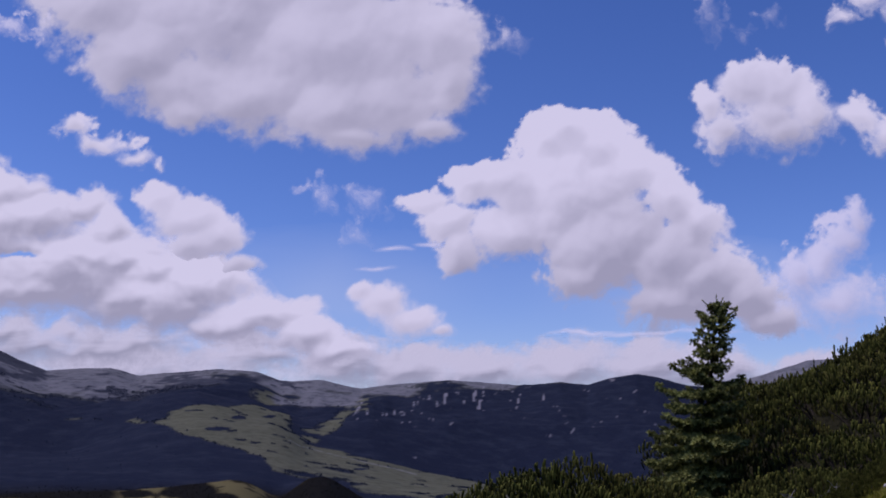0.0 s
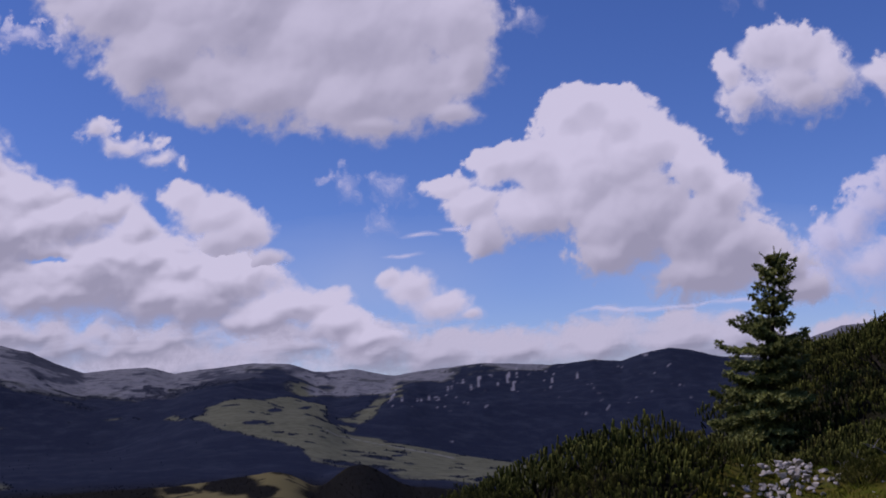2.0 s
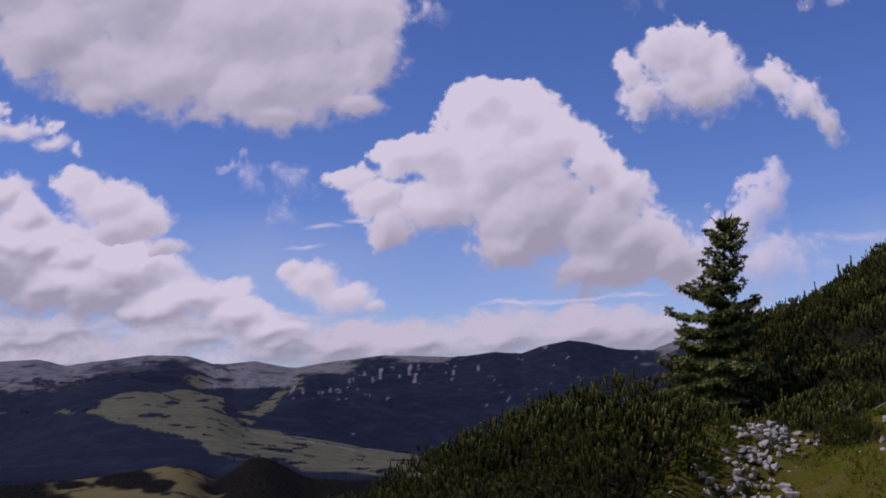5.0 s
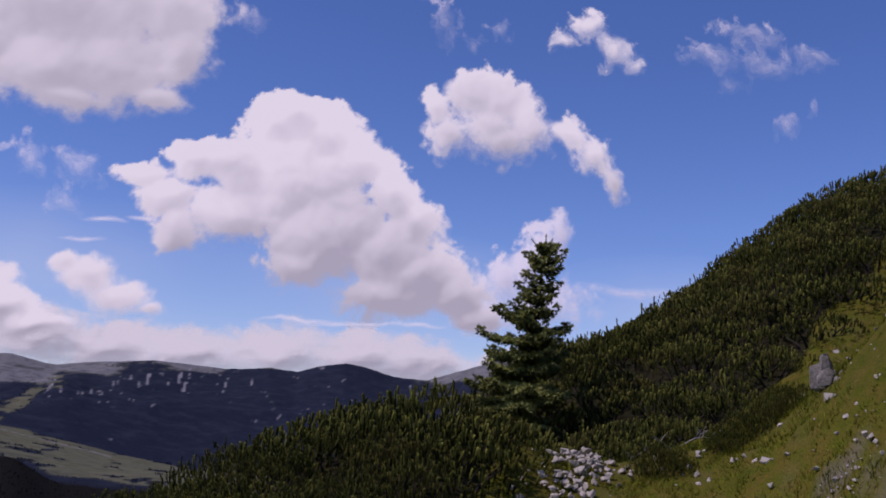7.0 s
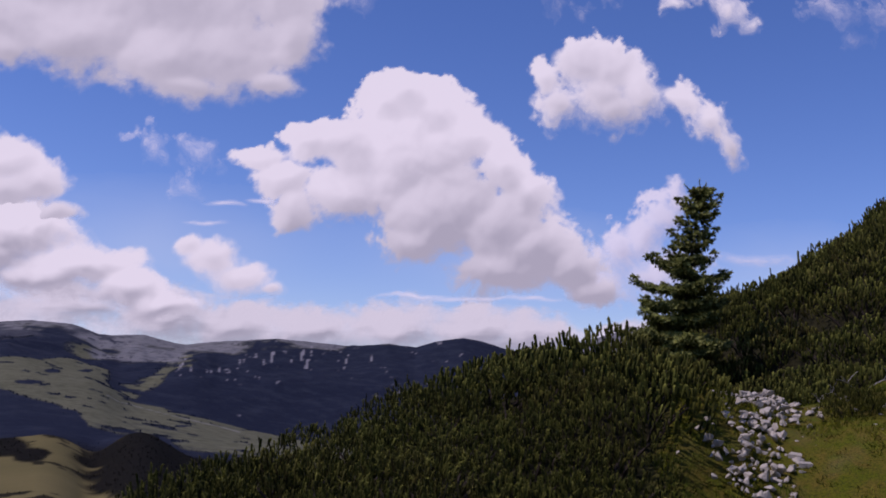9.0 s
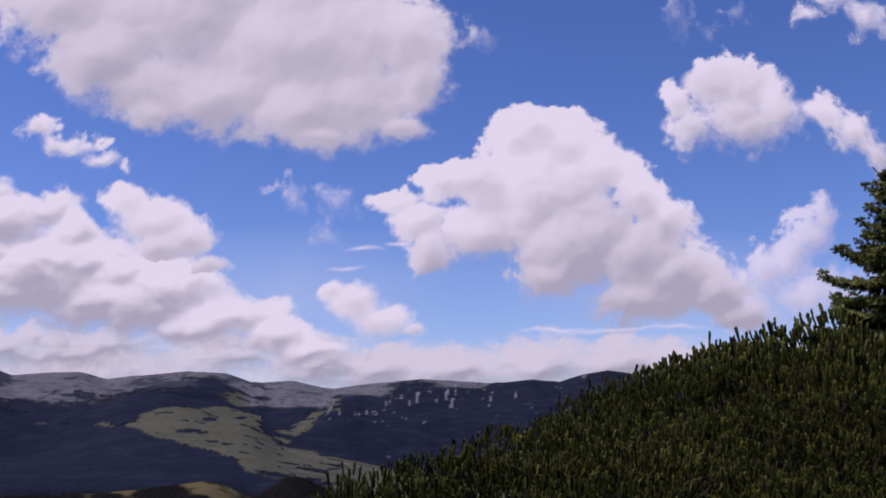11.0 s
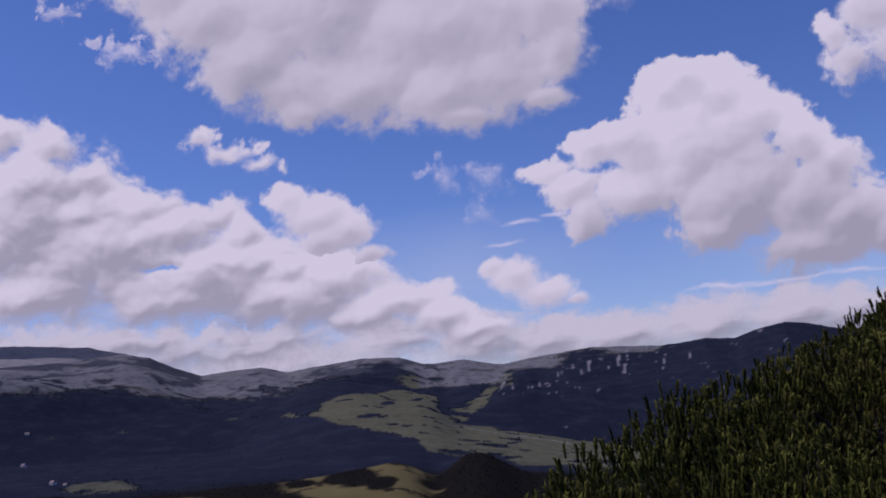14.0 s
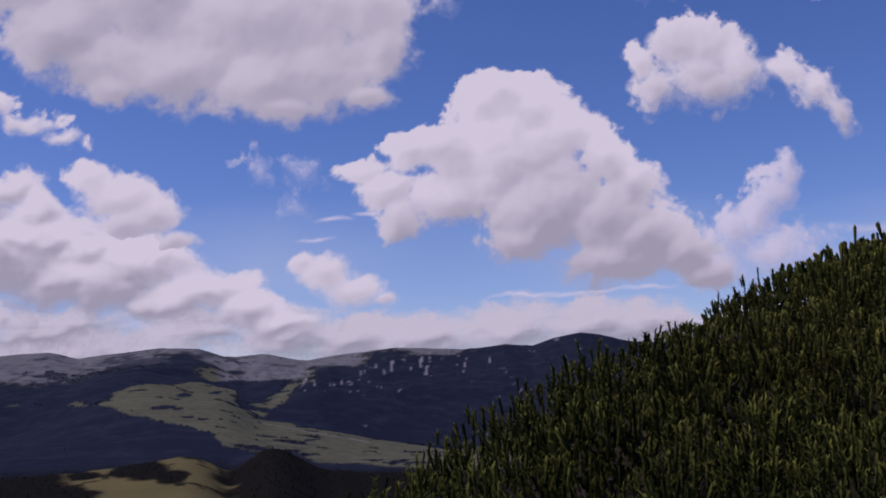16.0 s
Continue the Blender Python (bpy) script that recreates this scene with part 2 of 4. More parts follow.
def thicket_top(x, y):
    """Height to which the pine thicket grows over a place."""
    xs, ys = np.asarray(x, float) / S, np.asarray(y, float) / S
    z = LIE[0] + LIE[1] * xs + LIE[2] * ys
    k = 0
    for cx in range(-12, 21, 4):
        for cy in range(2, 39, 4):
            z = z + HUMPS[k] * np.exp(-((xs - cx) ** 2 + (ys - cy) ** 2) / 25.92)
            k += 1
    # past the knoll the slope falls away to the valley
    over = np.maximum(0, ys - 36) + np.maximum(0, -11 - xs)
    dent = 0.24 * np.exp(-((xs * S - 1.4) ** 2 + (ys * S - 28) ** 2) / 10)
    return S * (z - 0.34 * over - 0.8 * np.maximum(0, ys - 28) * smooth(9, 5, xs)) - dent


def trodden(x, y):
    """Distance from the walked line."""
    best = np.full(np.shape(x), 99.0)
    line = ((0, -8), (0, 0), (-2.5, 4.3), (-3.0, 6.2), (-4.2, 9.0), (-6.3, 12.3))
    for (x0, y0), (x1, y1) in zip(line, line[1:]):
        k = np.clip(((x - x0) * (x1 - x0) + (y - y0) * (y1 - y0)) / ((x1 - x0) ** 2 + (y1 - y0) ** 2), 0, 1)
        best = np.minimum(best, np.hypot(x - x0 - k * (x1 - x0), y - y0 - k * (y1 - y0)))
    return best


def from_heap(x, y):
    """Distance from the line of the rubble heap."""
    k = np.clip(((x - 4.8) * 3.9 + (y - 24.3) * 6.3) / 54.9, 0, 1)
    return np.hypot(x - 4.8 - 3.9 * k, y - 24.3 - 6.3 * k)


def by_walker(x, y):
    """1 on the trodden slope under the walker."""
    return smooth(2.2, 1.0, trodden(x, y))


def open_grass(x, y):
    """1 on the open grass strip with the trail, 0 under the thicket."""
    x, y = np.asarray(x, float), np.asarray(y, float)
    wob = 0.9 * value_noise(x * 0.35, y * 0.35, 5) + 0.4 * value_noise(x * 1.1, y * 1.1, 6)
    edge = np.minimum(22.0 + 1.85 * (x - 3), 30.2 + 0.57 * np.maximum(0, x - 11))
    return np.maximum.reduce([smooth(-0.5, 0.5, edge + wob - y), by_walker(x, y), smooth(1.9, 1.2, from_heap(x, y)), smooth(-0.6, 0.6, np.where(x > -6.5, 11.0 + 0.45 * x, 14.0) - y)])


def slope_height(x, y):
    x = np.asarray(x, float)
    return thicket_top(x, y) - 1.2 - 0.3 * by_walker(x, np.asarray(y, float)) - 0.45 * smooth(2.6, 0.6, from_heap(x, np.asarray(y, float))) - (0.1 + 0.45 * smooth(-4, 2, x)) * (1 - open_grass(x, y))


def build_slope():
    xs, ys = np.arange(-40, 62.1, 0.4), np.arange(-16, 78.1, 0.4)
    X, Y = np.meshgrid(xs, ys)
    g = open_grass(X, Y)
    Z = slope_height(X, Y) + 0.10 * fbm(X * 0.5, Y * 0.5, 4, 3) + 0.03 * fbm(X * 2.5, Y * 2.5, 3, 8)
    rim = smooth(0, 6, np.minimum(np.minimum(X + 40, 62 - X), np.minimum(Y + 16, 78 - Y)))
    Z = Z - (1 - rim) * 9
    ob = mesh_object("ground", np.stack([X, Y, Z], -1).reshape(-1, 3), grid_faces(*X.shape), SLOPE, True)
    worn = 1.6 * np.exp(-((X - 9.8) ** 2 + (Y - 21.8) ** 2) / 2.2)
    attribute(ob, "bare", np.clip((worn + 0.10) * 1.6 * (fbm(X * 1.5, Y * 1.5, 4, 21) - 0.15), 0, 0.85).ravel())
    # mask for the painted shade beneath the bushes
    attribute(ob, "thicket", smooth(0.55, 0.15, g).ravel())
    tagged(ob, "steep grassy mountainside under dwarf pine thicket", "ground", kind="structure")
    return ob


build_slope()


# ---- the valley and the mountains ----
def table(az, *pairs):
    return np.interp(az, [p[0] for p in pairs], [p[1] for p in pairs])


def far_rise(az, r):
    """Rise over distance of the far land, by bearing and distance."""
    crest = table(az, (-60, 0.06), (-33, 0.072), (-28, 0.072), (-25.7, 0.0755), (-24.3, 0.0705), (-23, 0.0585), (-21.6, 0.049), (-20, 0.0512), (-18.4, 0.0522), (-16.9, 0.0455),
                  (-14.6, 0.0482), (-12.7, 0.0515), (-10.6, 0.0508), (-9.2, 0.0422), (-6.9, 0.0432), (-4.6, 0.035), (-2.2, 0.0415), (0.3, 0.0446), (2, 0.0425), (4.2, 0.0386),
                  (6.7, 0.0422), (8.2, 0.0388), (9.4, 0.0458), (10.9, 0.050), (12.1, 0.0465), (13.7, 0.0385), (15.6, 0.035), (17.4, 0.045), (20, 0.06), (60, 0.09))
    dark = table(az, (-60, 0.07), (-33, 0.0595), (-30, 0.052), (-25.8, 0.036), (-22.5, 0.0256), (-20, 0.0205), (-17.3, 0.0205), (-15, 0.029), (-13.7, 0.0315), (-12.2, 0.0232),
                 (-10.6, 0.0165), (-9.5, 0.012), (-8, 0.006), (-4, 0.012), (2, 0.0), (60, -0.02))
    shelf = table(az, (-60, -0.02), (-30, -0.02), (-20, -0.025), (-16, 0.0), (-13, 0.004), (-9, -0.005), (-7.5, -0.022), (-4, -0.033), (-1, -0.046), (4, -0.06), (60, -0.09))
    floor_ = table(az, (-60, -0.05), (-30, -0.04), (-16, -0.045), (-10, -0.047), (-6, -0.058), (-2, -0.065), (60, -0.10))
    near = 0.0016 * fbm(az * 1.3, 0 * az + 3.3, 3, 61) + table(az, (-60, -0.075), (-30, -0.05), (-26, -0.062), (-16, -0.060), (-13.6, -0.0545), (-12.4, -0.0555), (-11.3, -0.0525), (-10.2, -0.0605), (-9.05, -0.073), (-8.6, -0.066), (-8.0, -0.0545), (-7.4, -0.0515), (-6.4, -0.0515), (-5.8, -0.0555), (-5.1, -0.066), (-4.2, -0.0755), (0, -0.08), (60, -0.12))
    far = table(az, (-60, 0.09), (-33, 0.0924), (-30, 0.0897), (-27.5, 0.086), (-25.5, 0.075), (-22, 0.05), (-18, 0.03), (60, 0.02))
    knots = [(60, near * 0 - 0.75), (250, near - 0.20), (600, near - 0.06), (1000, near), (1120, near - 0.012), (1350, floor_), (1900, shelf), (2400, dark), (2600, np.minimum(dark, crest) - 0.004),
             (3400, crest), (3650, crest - 0.02), (4300, far), (4650, far - 0.02)]
    v = knots[0][1] * 1.0
    for (r0, a), (r1, b) in zip(knots, knots[1:]):
        t = np.clip((np.log(r) - math.log(r0)) / (math.log(r1) - math.log(r0)), 0, 1)
        v = np.where(r >= r0, a + (b - a) * t, v)
    return v


def land_cover(az, v, r):
    """Forest, pale alpine turf and bare rock, from 0 to 1."""
    x, y = r * np.sin(np.radians(az)), r * np.cos(np.radians(az))
    n1, n2 = fbm(x * 0.006, y * 0.006, 5, 31), fbm(x * 0.02, y * 0.02, 4, 47)
    wob = 0.0016 * n1 + 0.0008 * n2
    # the long meadow on the valley floor
    up = table(az, (-16.2, 0.002), (-13.8, 0.016), (-9.9, 0.0185), (-8.7, 0.008), (-8.3, -0.008), (-7.8, -0.0205), (-5.6, -0.0285), (-1.3, -0.047), (3, -0.06), (60, -0.1))
    low = table(az, (-60, 0.02), (-16.2, 0.001), (-13.9, -0.0116), (-10.1, -0.031), (-9.5, -0.045), (-6.7, -0.0555), (-5.8, -0.066), (3, -0.08), (60, -0.14))
    open_ = smooth(0, 0.0016, up - v + 1.9 * wob) * smooth(0, 0.0016, v - low + 1.5 * wob) * (r > 1180) * (r < 2500)
    # grazed land climbing between the groves to the ridge
    strip = smooth(0.0095, 0.006, np.abs(v - table(az, (-9, -0.016), (-7.8, -0.012), (-7.2, -0.008), (-6.1, 0.0), (-5.4, 0.012), (-4.9, 0.020))) + 1.5 * wob) * (az > -9.2) * (az < -4.3) * (r > 1500)
    saddle = smooth(0.0, 0.002, v - table(az, (-11, 0.021), (-9.5, 0.0185), (-7.5, 0.0185), (-6, 0.014), (-5, 0.017)) + wob) * smooth(-10.6, -9.6, az + 0.6 * n1) * (az < -4.8) * (r > 2200)
    dell = smooth(-17.8, -16.8, az + 0.8 * n1) * smooth(-7.6, -8.9, az + 0.3 * n1) * smooth(-0.0500, -0.0515, v + 0.6 * wob) * (r < 1060)
    dell = np.maximum.reduce([dell, smooth(1.1, 0.7, np.hypot((az + 27.2) / 1.9, (v + 0.0475 + 0.0015 * (az + 27.2)) / 0.0055) + 0.3 * n2) * (r < 1400) * 0.8, smooth(1.1, 0.7, np.hypot((az + 23.2) / 1.8, (v + 0.0695) / 0.005) + 0.3 * n2) * (r < 1050) * 0.8])
    open_ = np.maximum.reduce([open_, strip * smooth(-0.15, 0.2, n2 + 0.15), saddle * smooth(-0.3, 0.1, n2 + n1), dell])
    groves = np.zeros_like(r)
    for ca, cv, ra, rv in ((-12.5, -0.0037, 0.55, 0.0018), (-11.4, 0.0067, 0.4, 0.0018), (-7.4, 0.0045, 1.25, 0.0110), (-9.9, 0.006, 0.4, 0.0008), (-4.6, -0.044, 0.4, 0.001),
                           (-13.5, -0.0625, 1.6, 0.0085), (-12.2, -0.0700, 0.9, 0.006), (-6.9, -0.076, 3.4, 0.0275), (-16.8, -0.0640, 0.8, 0.0035), (-17.6, -0.078, 1.4, 0.008)):
        groves = np.maximum(groves, smooth(1.2, 0.85, np.hypot((az - ca) / ra, (v - cv) / rv) + 0.35 * n2))
    hedge = smooth(0.0016, 0.0008, np.abs(v - table(az, (-9, -0.018), (-8, -0.0215), (-5.6, -0.031), (-1.5, -0.048))) + 0.8 * wob) * (az > -9) * (az < -1.5) * smooth(-0.1, 0.2, n2)
    dots = smooth(0.75, 0.9, fbm(x * 0.03, y * 0.03, 3, 91)) * 0.9
    open_ = open_ * (1 - np.clip(np.maximum.reduce([groves, hedge, dots]), 0, 1))
    wood = 1 - open_
    # bare tops above the tree line
    line = table(az, (-60, 0.04), (-27, 0.042), (-22, 0.025), (-18, 0.023), (-15, 0.036), (-13, 0.042), (-11, 0.042), (-9.9, 0.036), (-9.2, 0.0235), (-5.5, 0.018), (-5, 0.0185), (-4.5, 0.0255), (-2.9, 0.0312),
                 (-0.6, 0.0348), (3.5, 0.0385), (8, 0.0395), (10, 0.047), (13, 0.06), (15, 0.03), (60, 0.05))
    bald = smooth(-0.0025, 0.0035, v - line + 4.5 * wob) * (r > 2300)
    # the farthest range is paled for haze: part turf, no woods, some rock colour
    bald = np.maximum(bald, (r > 3700) * 0.6)
    thin = smooth(0.05, 0.3, n1 + 0.35 * n2) * smooth(-5.2, -6.5, az) + smooth(1.3, 0.8, np.hypot((az + 10.2) / 1.9, (v - 0.038) / 0.007) + 0.4 * n2)
    wood = wood * (1 - bald * np.clip(0.97 - 0.7 * thin, 0, 1))
    wood = wood * (r < 3700)
    crag = 0.25 * (r > 3700)
    for ca, cv, ra, rv in ((-2.8, 0.0125, 0.07, 0.0045), (-4.85, 0.012, 0.10, 0.0045), (-4.3, 0.009, 0.05, 0.0025), (-3.2, 0.0095, 0.06, 0.002), (-1.4, 0.0216, 0.07, 0.003), (-1.7, 0.0175, 0.05, 0.003),
                           (0.1, 0.0225, 0.08, 0.0045), (-0.35, 0.019, 0.05, 0.003), (1.2, 0.0215, 0.05, 0.003), (2.1, 0.0215, 0.08, 0.004), (1.8, 0.0285, 0.11, 0.0035), (2.6, 0.026, 0.05, 0.003),
                           (4.3, 0.024, 0.07, 0.004), (5.7, 0.027, 0.06, 0.003), (-0.8, 0.0255, 0.09, 0.002), (-1.6, -0.0323, 0.22, 0.0008)):
        crag = np.maximum(crag, smooth(1.4, 0.5, np.hypot((az - ca - (40 if ca < -4.5 else 12) * (v - cv)) / (0.62 * ra), (v - cv) / (1.1 * rv)) + 1.1 * n2) * 0.45)
    scree = smooth(1.05, 1.25, fbm(az * 2.6, v * 300, 4, 15)) * 0.35 * (r > 2300) * (az > -5)
    lane = smooth(0.0007, 0.0003, np.abs(v + 0.0012 - table(az, (-9, -0.010), (-8, -0.0195), (-5.6, -0.0305), (-1.5, -0.0485))) + 0.25 * np.abs(wob)) * (az > -8.6) * (az < -1.5) * (r > 1200) * (r < 2500)
    wood, crag = wood * (1 - lane), np.maximum(crag, 0.25 * lane)
    return np.clip(wood, 0, 1), np.clip(bald, 0, 1), np.clip(np.maximum(crag, scree), 0, 1)


def far_woods(az, r, z, wood):
    """Single conifers, far too many to count, on the wooded parts of the valley."""
    g = np.random.default_rng(5)
    ok = np.argwhere((wood > 0.55) & (r > 500) & (r < 3000) & (az > -34) & (az < 24))
    weight = r[ok[:, 0], ok[:, 1]]
    weight = weight * np.where(weight < 1250, 0.5, np.where(wood[ok[:, 0], ok[:, 1]] < 0.96, 4.0, 0.015))
    pick = ok[g.choice(len(ok), 26000, p=weight / weight.sum())]
    i, j = pick[:, 0], pick[:, 1]
    a, d = np.radians(az[i, j] + g.uniform(-0.04, 0.04, len(i))), r[i, j] * (1 + g.uniform(-0.002, 0.002, len(i)))
    x, y, zz = d * np.sin(a), d * np.cos(a), z[i, j] - 1.0
    h = g.uniform(2.2, 4.6, len(i)) * np.clip(d / 1700, 0.6, 0.95)
    w = h * g.uniform(0.24, 0.36, len(i))
    tris = []
    for k in range(3):
        a0, a1 = 2 * math.pi * k / 3, 2 * math.pi * (k + 1) / 3
        tris.append(np.stack([np.stack([x + w * math.cos(a0), y + w * math.sin(a0), zz], 1), np.stack([x + w * math.cos(a1), y + w * math.sin(a1), zz], 1), np.stack([x, y, zz + h], 1)], 1))
    tris = np.concatenate(tris)
    # tip holds nearness here: far trees keep the haze blue, near ones lose it
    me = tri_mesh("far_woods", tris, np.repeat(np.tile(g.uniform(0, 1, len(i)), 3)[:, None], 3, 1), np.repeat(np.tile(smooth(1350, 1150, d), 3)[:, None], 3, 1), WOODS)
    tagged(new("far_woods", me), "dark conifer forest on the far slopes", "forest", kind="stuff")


def box(bm, size, at):
    made = bmesh.ops.create_cube(bm, size=1.0, matrix=Matrix.Translation(at) @ Matrix.Diagonal((*size, 1)))
    return made["verts"]


def mountain_huts(az, rr, z):
    """Small pale houses on the clearings far below."""
    r = random.Random(31)
    for bearing, away, length in ((-29.4, 1350, 8.5), (-28.8, 1330, 6.0), (-26.2, 1120, 9.0), (-24.8, 1090, 8.0), (-24.1, 1060, 6.5), (-24.4, 930, 7.0), (-22.2, 900, 9.0), (-30.6, 2080, 8.0), (-30.8, 1880, 9.0)):
        i, j = int(np.abs(rr - away).argmin()), int(np.abs(az - bearing).argmin())
        a = math.radians(bearing)
        hut = new("mountain_hut")
        hut.matrix_world = pose(away * math.sin(a), away * math.cos(a), float(z[i - 1 : i + 2, j - 1 : j + 2].mean()) - 0.4, 0, 0, r.uniform(-35, 35))
        wide, tall = 0.65 * length, 0.36 * length
        bm = bmesh.new()
        box(bm, (length, wide, tall + 1.0), (0, 0, tall / 2 - 0.5))
        part("wall", bm, HUT_WALL, hut)
        bm = bmesh.new()
        half, eave, ridge = length / 2 + 0.4, wide / 2 + 0.5, tall + 0.42 * wide
        ring = [[bm.verts.new((sx * half, y, h)) for y, h in ((-eave, tall - 0.3), (0, ridge), (eave, tall - 0.3), (eave, tall - 0.55), (0, ridge - 0.3), (-eave, tall - 0.55))] for sx in (-1, 1)]
        for k in range(6):
            bm.faces.new((ring[0][k], ring[0][(k + 1) % 6], ring[1][(k + 1) % 6], ring[1][k]))
        bm.faces.new(ring[0])
        bm.faces.new(ring[1])
        part("roof", bm, HUT_ROOF, hut, "faded brown sheet roof")
        tagged(hut, "small whitewashed house on a clearing in the valley", "house", group="houses in the valley")


def build_far_land():
    az = np.concatenate([np.arange(-60, -34, 0.5), np.arange(-34, 26, 0.11), np.arange(26, 60.1, 0.5)])
    rr = np.exp(np.concatenate([np.linspace(math.log(60), math.log(560), 22, False), np.linspace(math.log(560), math.log(4650), 290)]))
    A, Rr = np.meshgrid(az, rr)
    X, Y = Rr * np.sin(np.radians(A)), Rr * np.cos(np.radians(A))
    V = far_rise(A, Rr)
    even = V.copy()
    for k in range(1, 7):
        even[:, 60:-60] += V[:, 60 - k : -60 - k] + V[:, 60 + k : k - 60]
    even[:, 60:-60] /= 13
    V = V + (even - V) * smooth(2500, 2100, Rr)
    fold = 0.5 - np.abs(fbm(X * 0.0032 + 0.3 * fbm(X * 0.002, Y * 0.002, 2, 5), Y * 0.0016, 5, 14, 0.5))
    rough = fbm(X * 0.004, Y * 0.004, 6, 11, 0.52) * 0.0014 + fbm(X * 0.03, Y * 0.03, 3, 12) * 0.00016 + fold * 0.006 * smooth(1900, 2300, Rr) * smooth(3400, 3000, Rr)
    wood, alpine, crag = land_cover(A, V, Rr)
    # 1 on the nearer land, which takes colours without the blue haze
    near_land = smooth(1300, 1150, Rr)
    Z = Rr * (V + rough * smooth(300, 1200, Rr))
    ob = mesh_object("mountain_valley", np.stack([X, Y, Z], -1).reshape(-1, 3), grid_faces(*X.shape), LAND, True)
    for key, val in (("forest", wood), ("alpine", alpine), ("rock", crag), ("near_land", near_land)):
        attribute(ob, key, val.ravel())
    far_woods(A, Rr, Z, wood)
    tagged(ob, "wide green valley with wooded ridges and bare far summits", "mountains", kind="structure")
    mountain_huts(az, rr, Z)
    # the rest of the land all round, out of view
    a2 = np.arange(60, 300.1, 3.0)
    r2 = np.exp(np.linspace(math.log(60), math.log(4650), 30))
    A2, R2 = np.meshgrid(a2, r2)
    rise = np.interp(A2, [60, 90, 180, 270, 300], [0.05, 0.12, 0.16, 0.02, 0.06]) * smooth(200, 3500, R2) + np.interp(A2, [60, 120, 200, 300], [-0.5, 0.0, 0.0, -0.6]) * smooth(900, 60, R2)
    back = mesh_object("backdrop", np.stack([R2 * np.sin(np.radians(A2)), R2 * np.cos(np.radians(A2)), R2 * rise + 25 * fbm(A2 * 0.1, R2 * 0.002, 4, 2)], -1).reshape(-1, 3), grid_faces(*A2.shape), LAND, True)
    tagged(back, "wooded mountain country round the valley", "mountains", kind="structure")


build_far_land()

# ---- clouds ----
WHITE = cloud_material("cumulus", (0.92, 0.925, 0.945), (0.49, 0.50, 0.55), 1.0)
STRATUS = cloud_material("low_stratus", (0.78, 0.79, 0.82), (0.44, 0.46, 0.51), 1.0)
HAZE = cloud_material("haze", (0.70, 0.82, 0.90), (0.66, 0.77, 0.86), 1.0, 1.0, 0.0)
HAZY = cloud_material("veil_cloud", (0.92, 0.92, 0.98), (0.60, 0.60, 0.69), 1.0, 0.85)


def pieces(keep):
    """Numbers the connected pieces of a mask."""
    lab = np.where(keep, np.arange(1, keep.size + 1).reshape(keep.shape), 0)
    while True:
        old = lab.copy()
        for axis in (0, 1):
            for way in (1, -1):
                run = lab if way == 1 else np.flip(lab, axis)
                for k in range(1, run.shape[axis]):
                    a, b = (run[k], run[k - 1]) if axis == 0 else (run[:, k], run[:, k - 1])
                    np.maximum(a, np.where((a > 0) & (b > 0), b, 0), out=a)
        if (old == lab).all():
            return lab


def cells(x, y, seed):
    """Rounded heads packed side by side, from 0 in the creases to 1 on the crowns."""
    ix, iy = np.floor(x), np.floor(y)
    best = np.zeros_like(x)
    for dx in (-1, 0, 1):
        for dy in (-1, 0, 1):
            jx, jy = ix + dx, iy + dy
            d2 = (x - jx - hash2(jx, jy, seed)) ** 2 + (y - jy - hash2(jx, jy, seed + 77)) ** 2
            best = np.maximum(best, 1 - d2 * (0.75 + 0.6 * hash2(jx, jy, seed + 133)))
    return best


def heads(x, y, octaves, seed, gain=0.5):
    """Heads upon heads, as a cumulus swells, about zero on the mean."""
    total, amp, scale = 0 * x, 1.0, 1.0
    for o in range(octaves):
        turn = 0.9 * o
        total = total + amp * (cells((x * math.cos(turn) - y * math.sin(turn)) * scale + 3.7 * o, (x * math.sin(turn) + y * math.cos(turn)) * scale, seed + 5 * o) - 0.72)
        amp, scale = amp * gain, scale * 2.1
    return total


def blurred(f, times, k=1):
    for axis in (0, 1) * times:
        f = (2 * f + np.roll(f, k, axis) + np.roll(f, -k, axis)) / 4
    return f


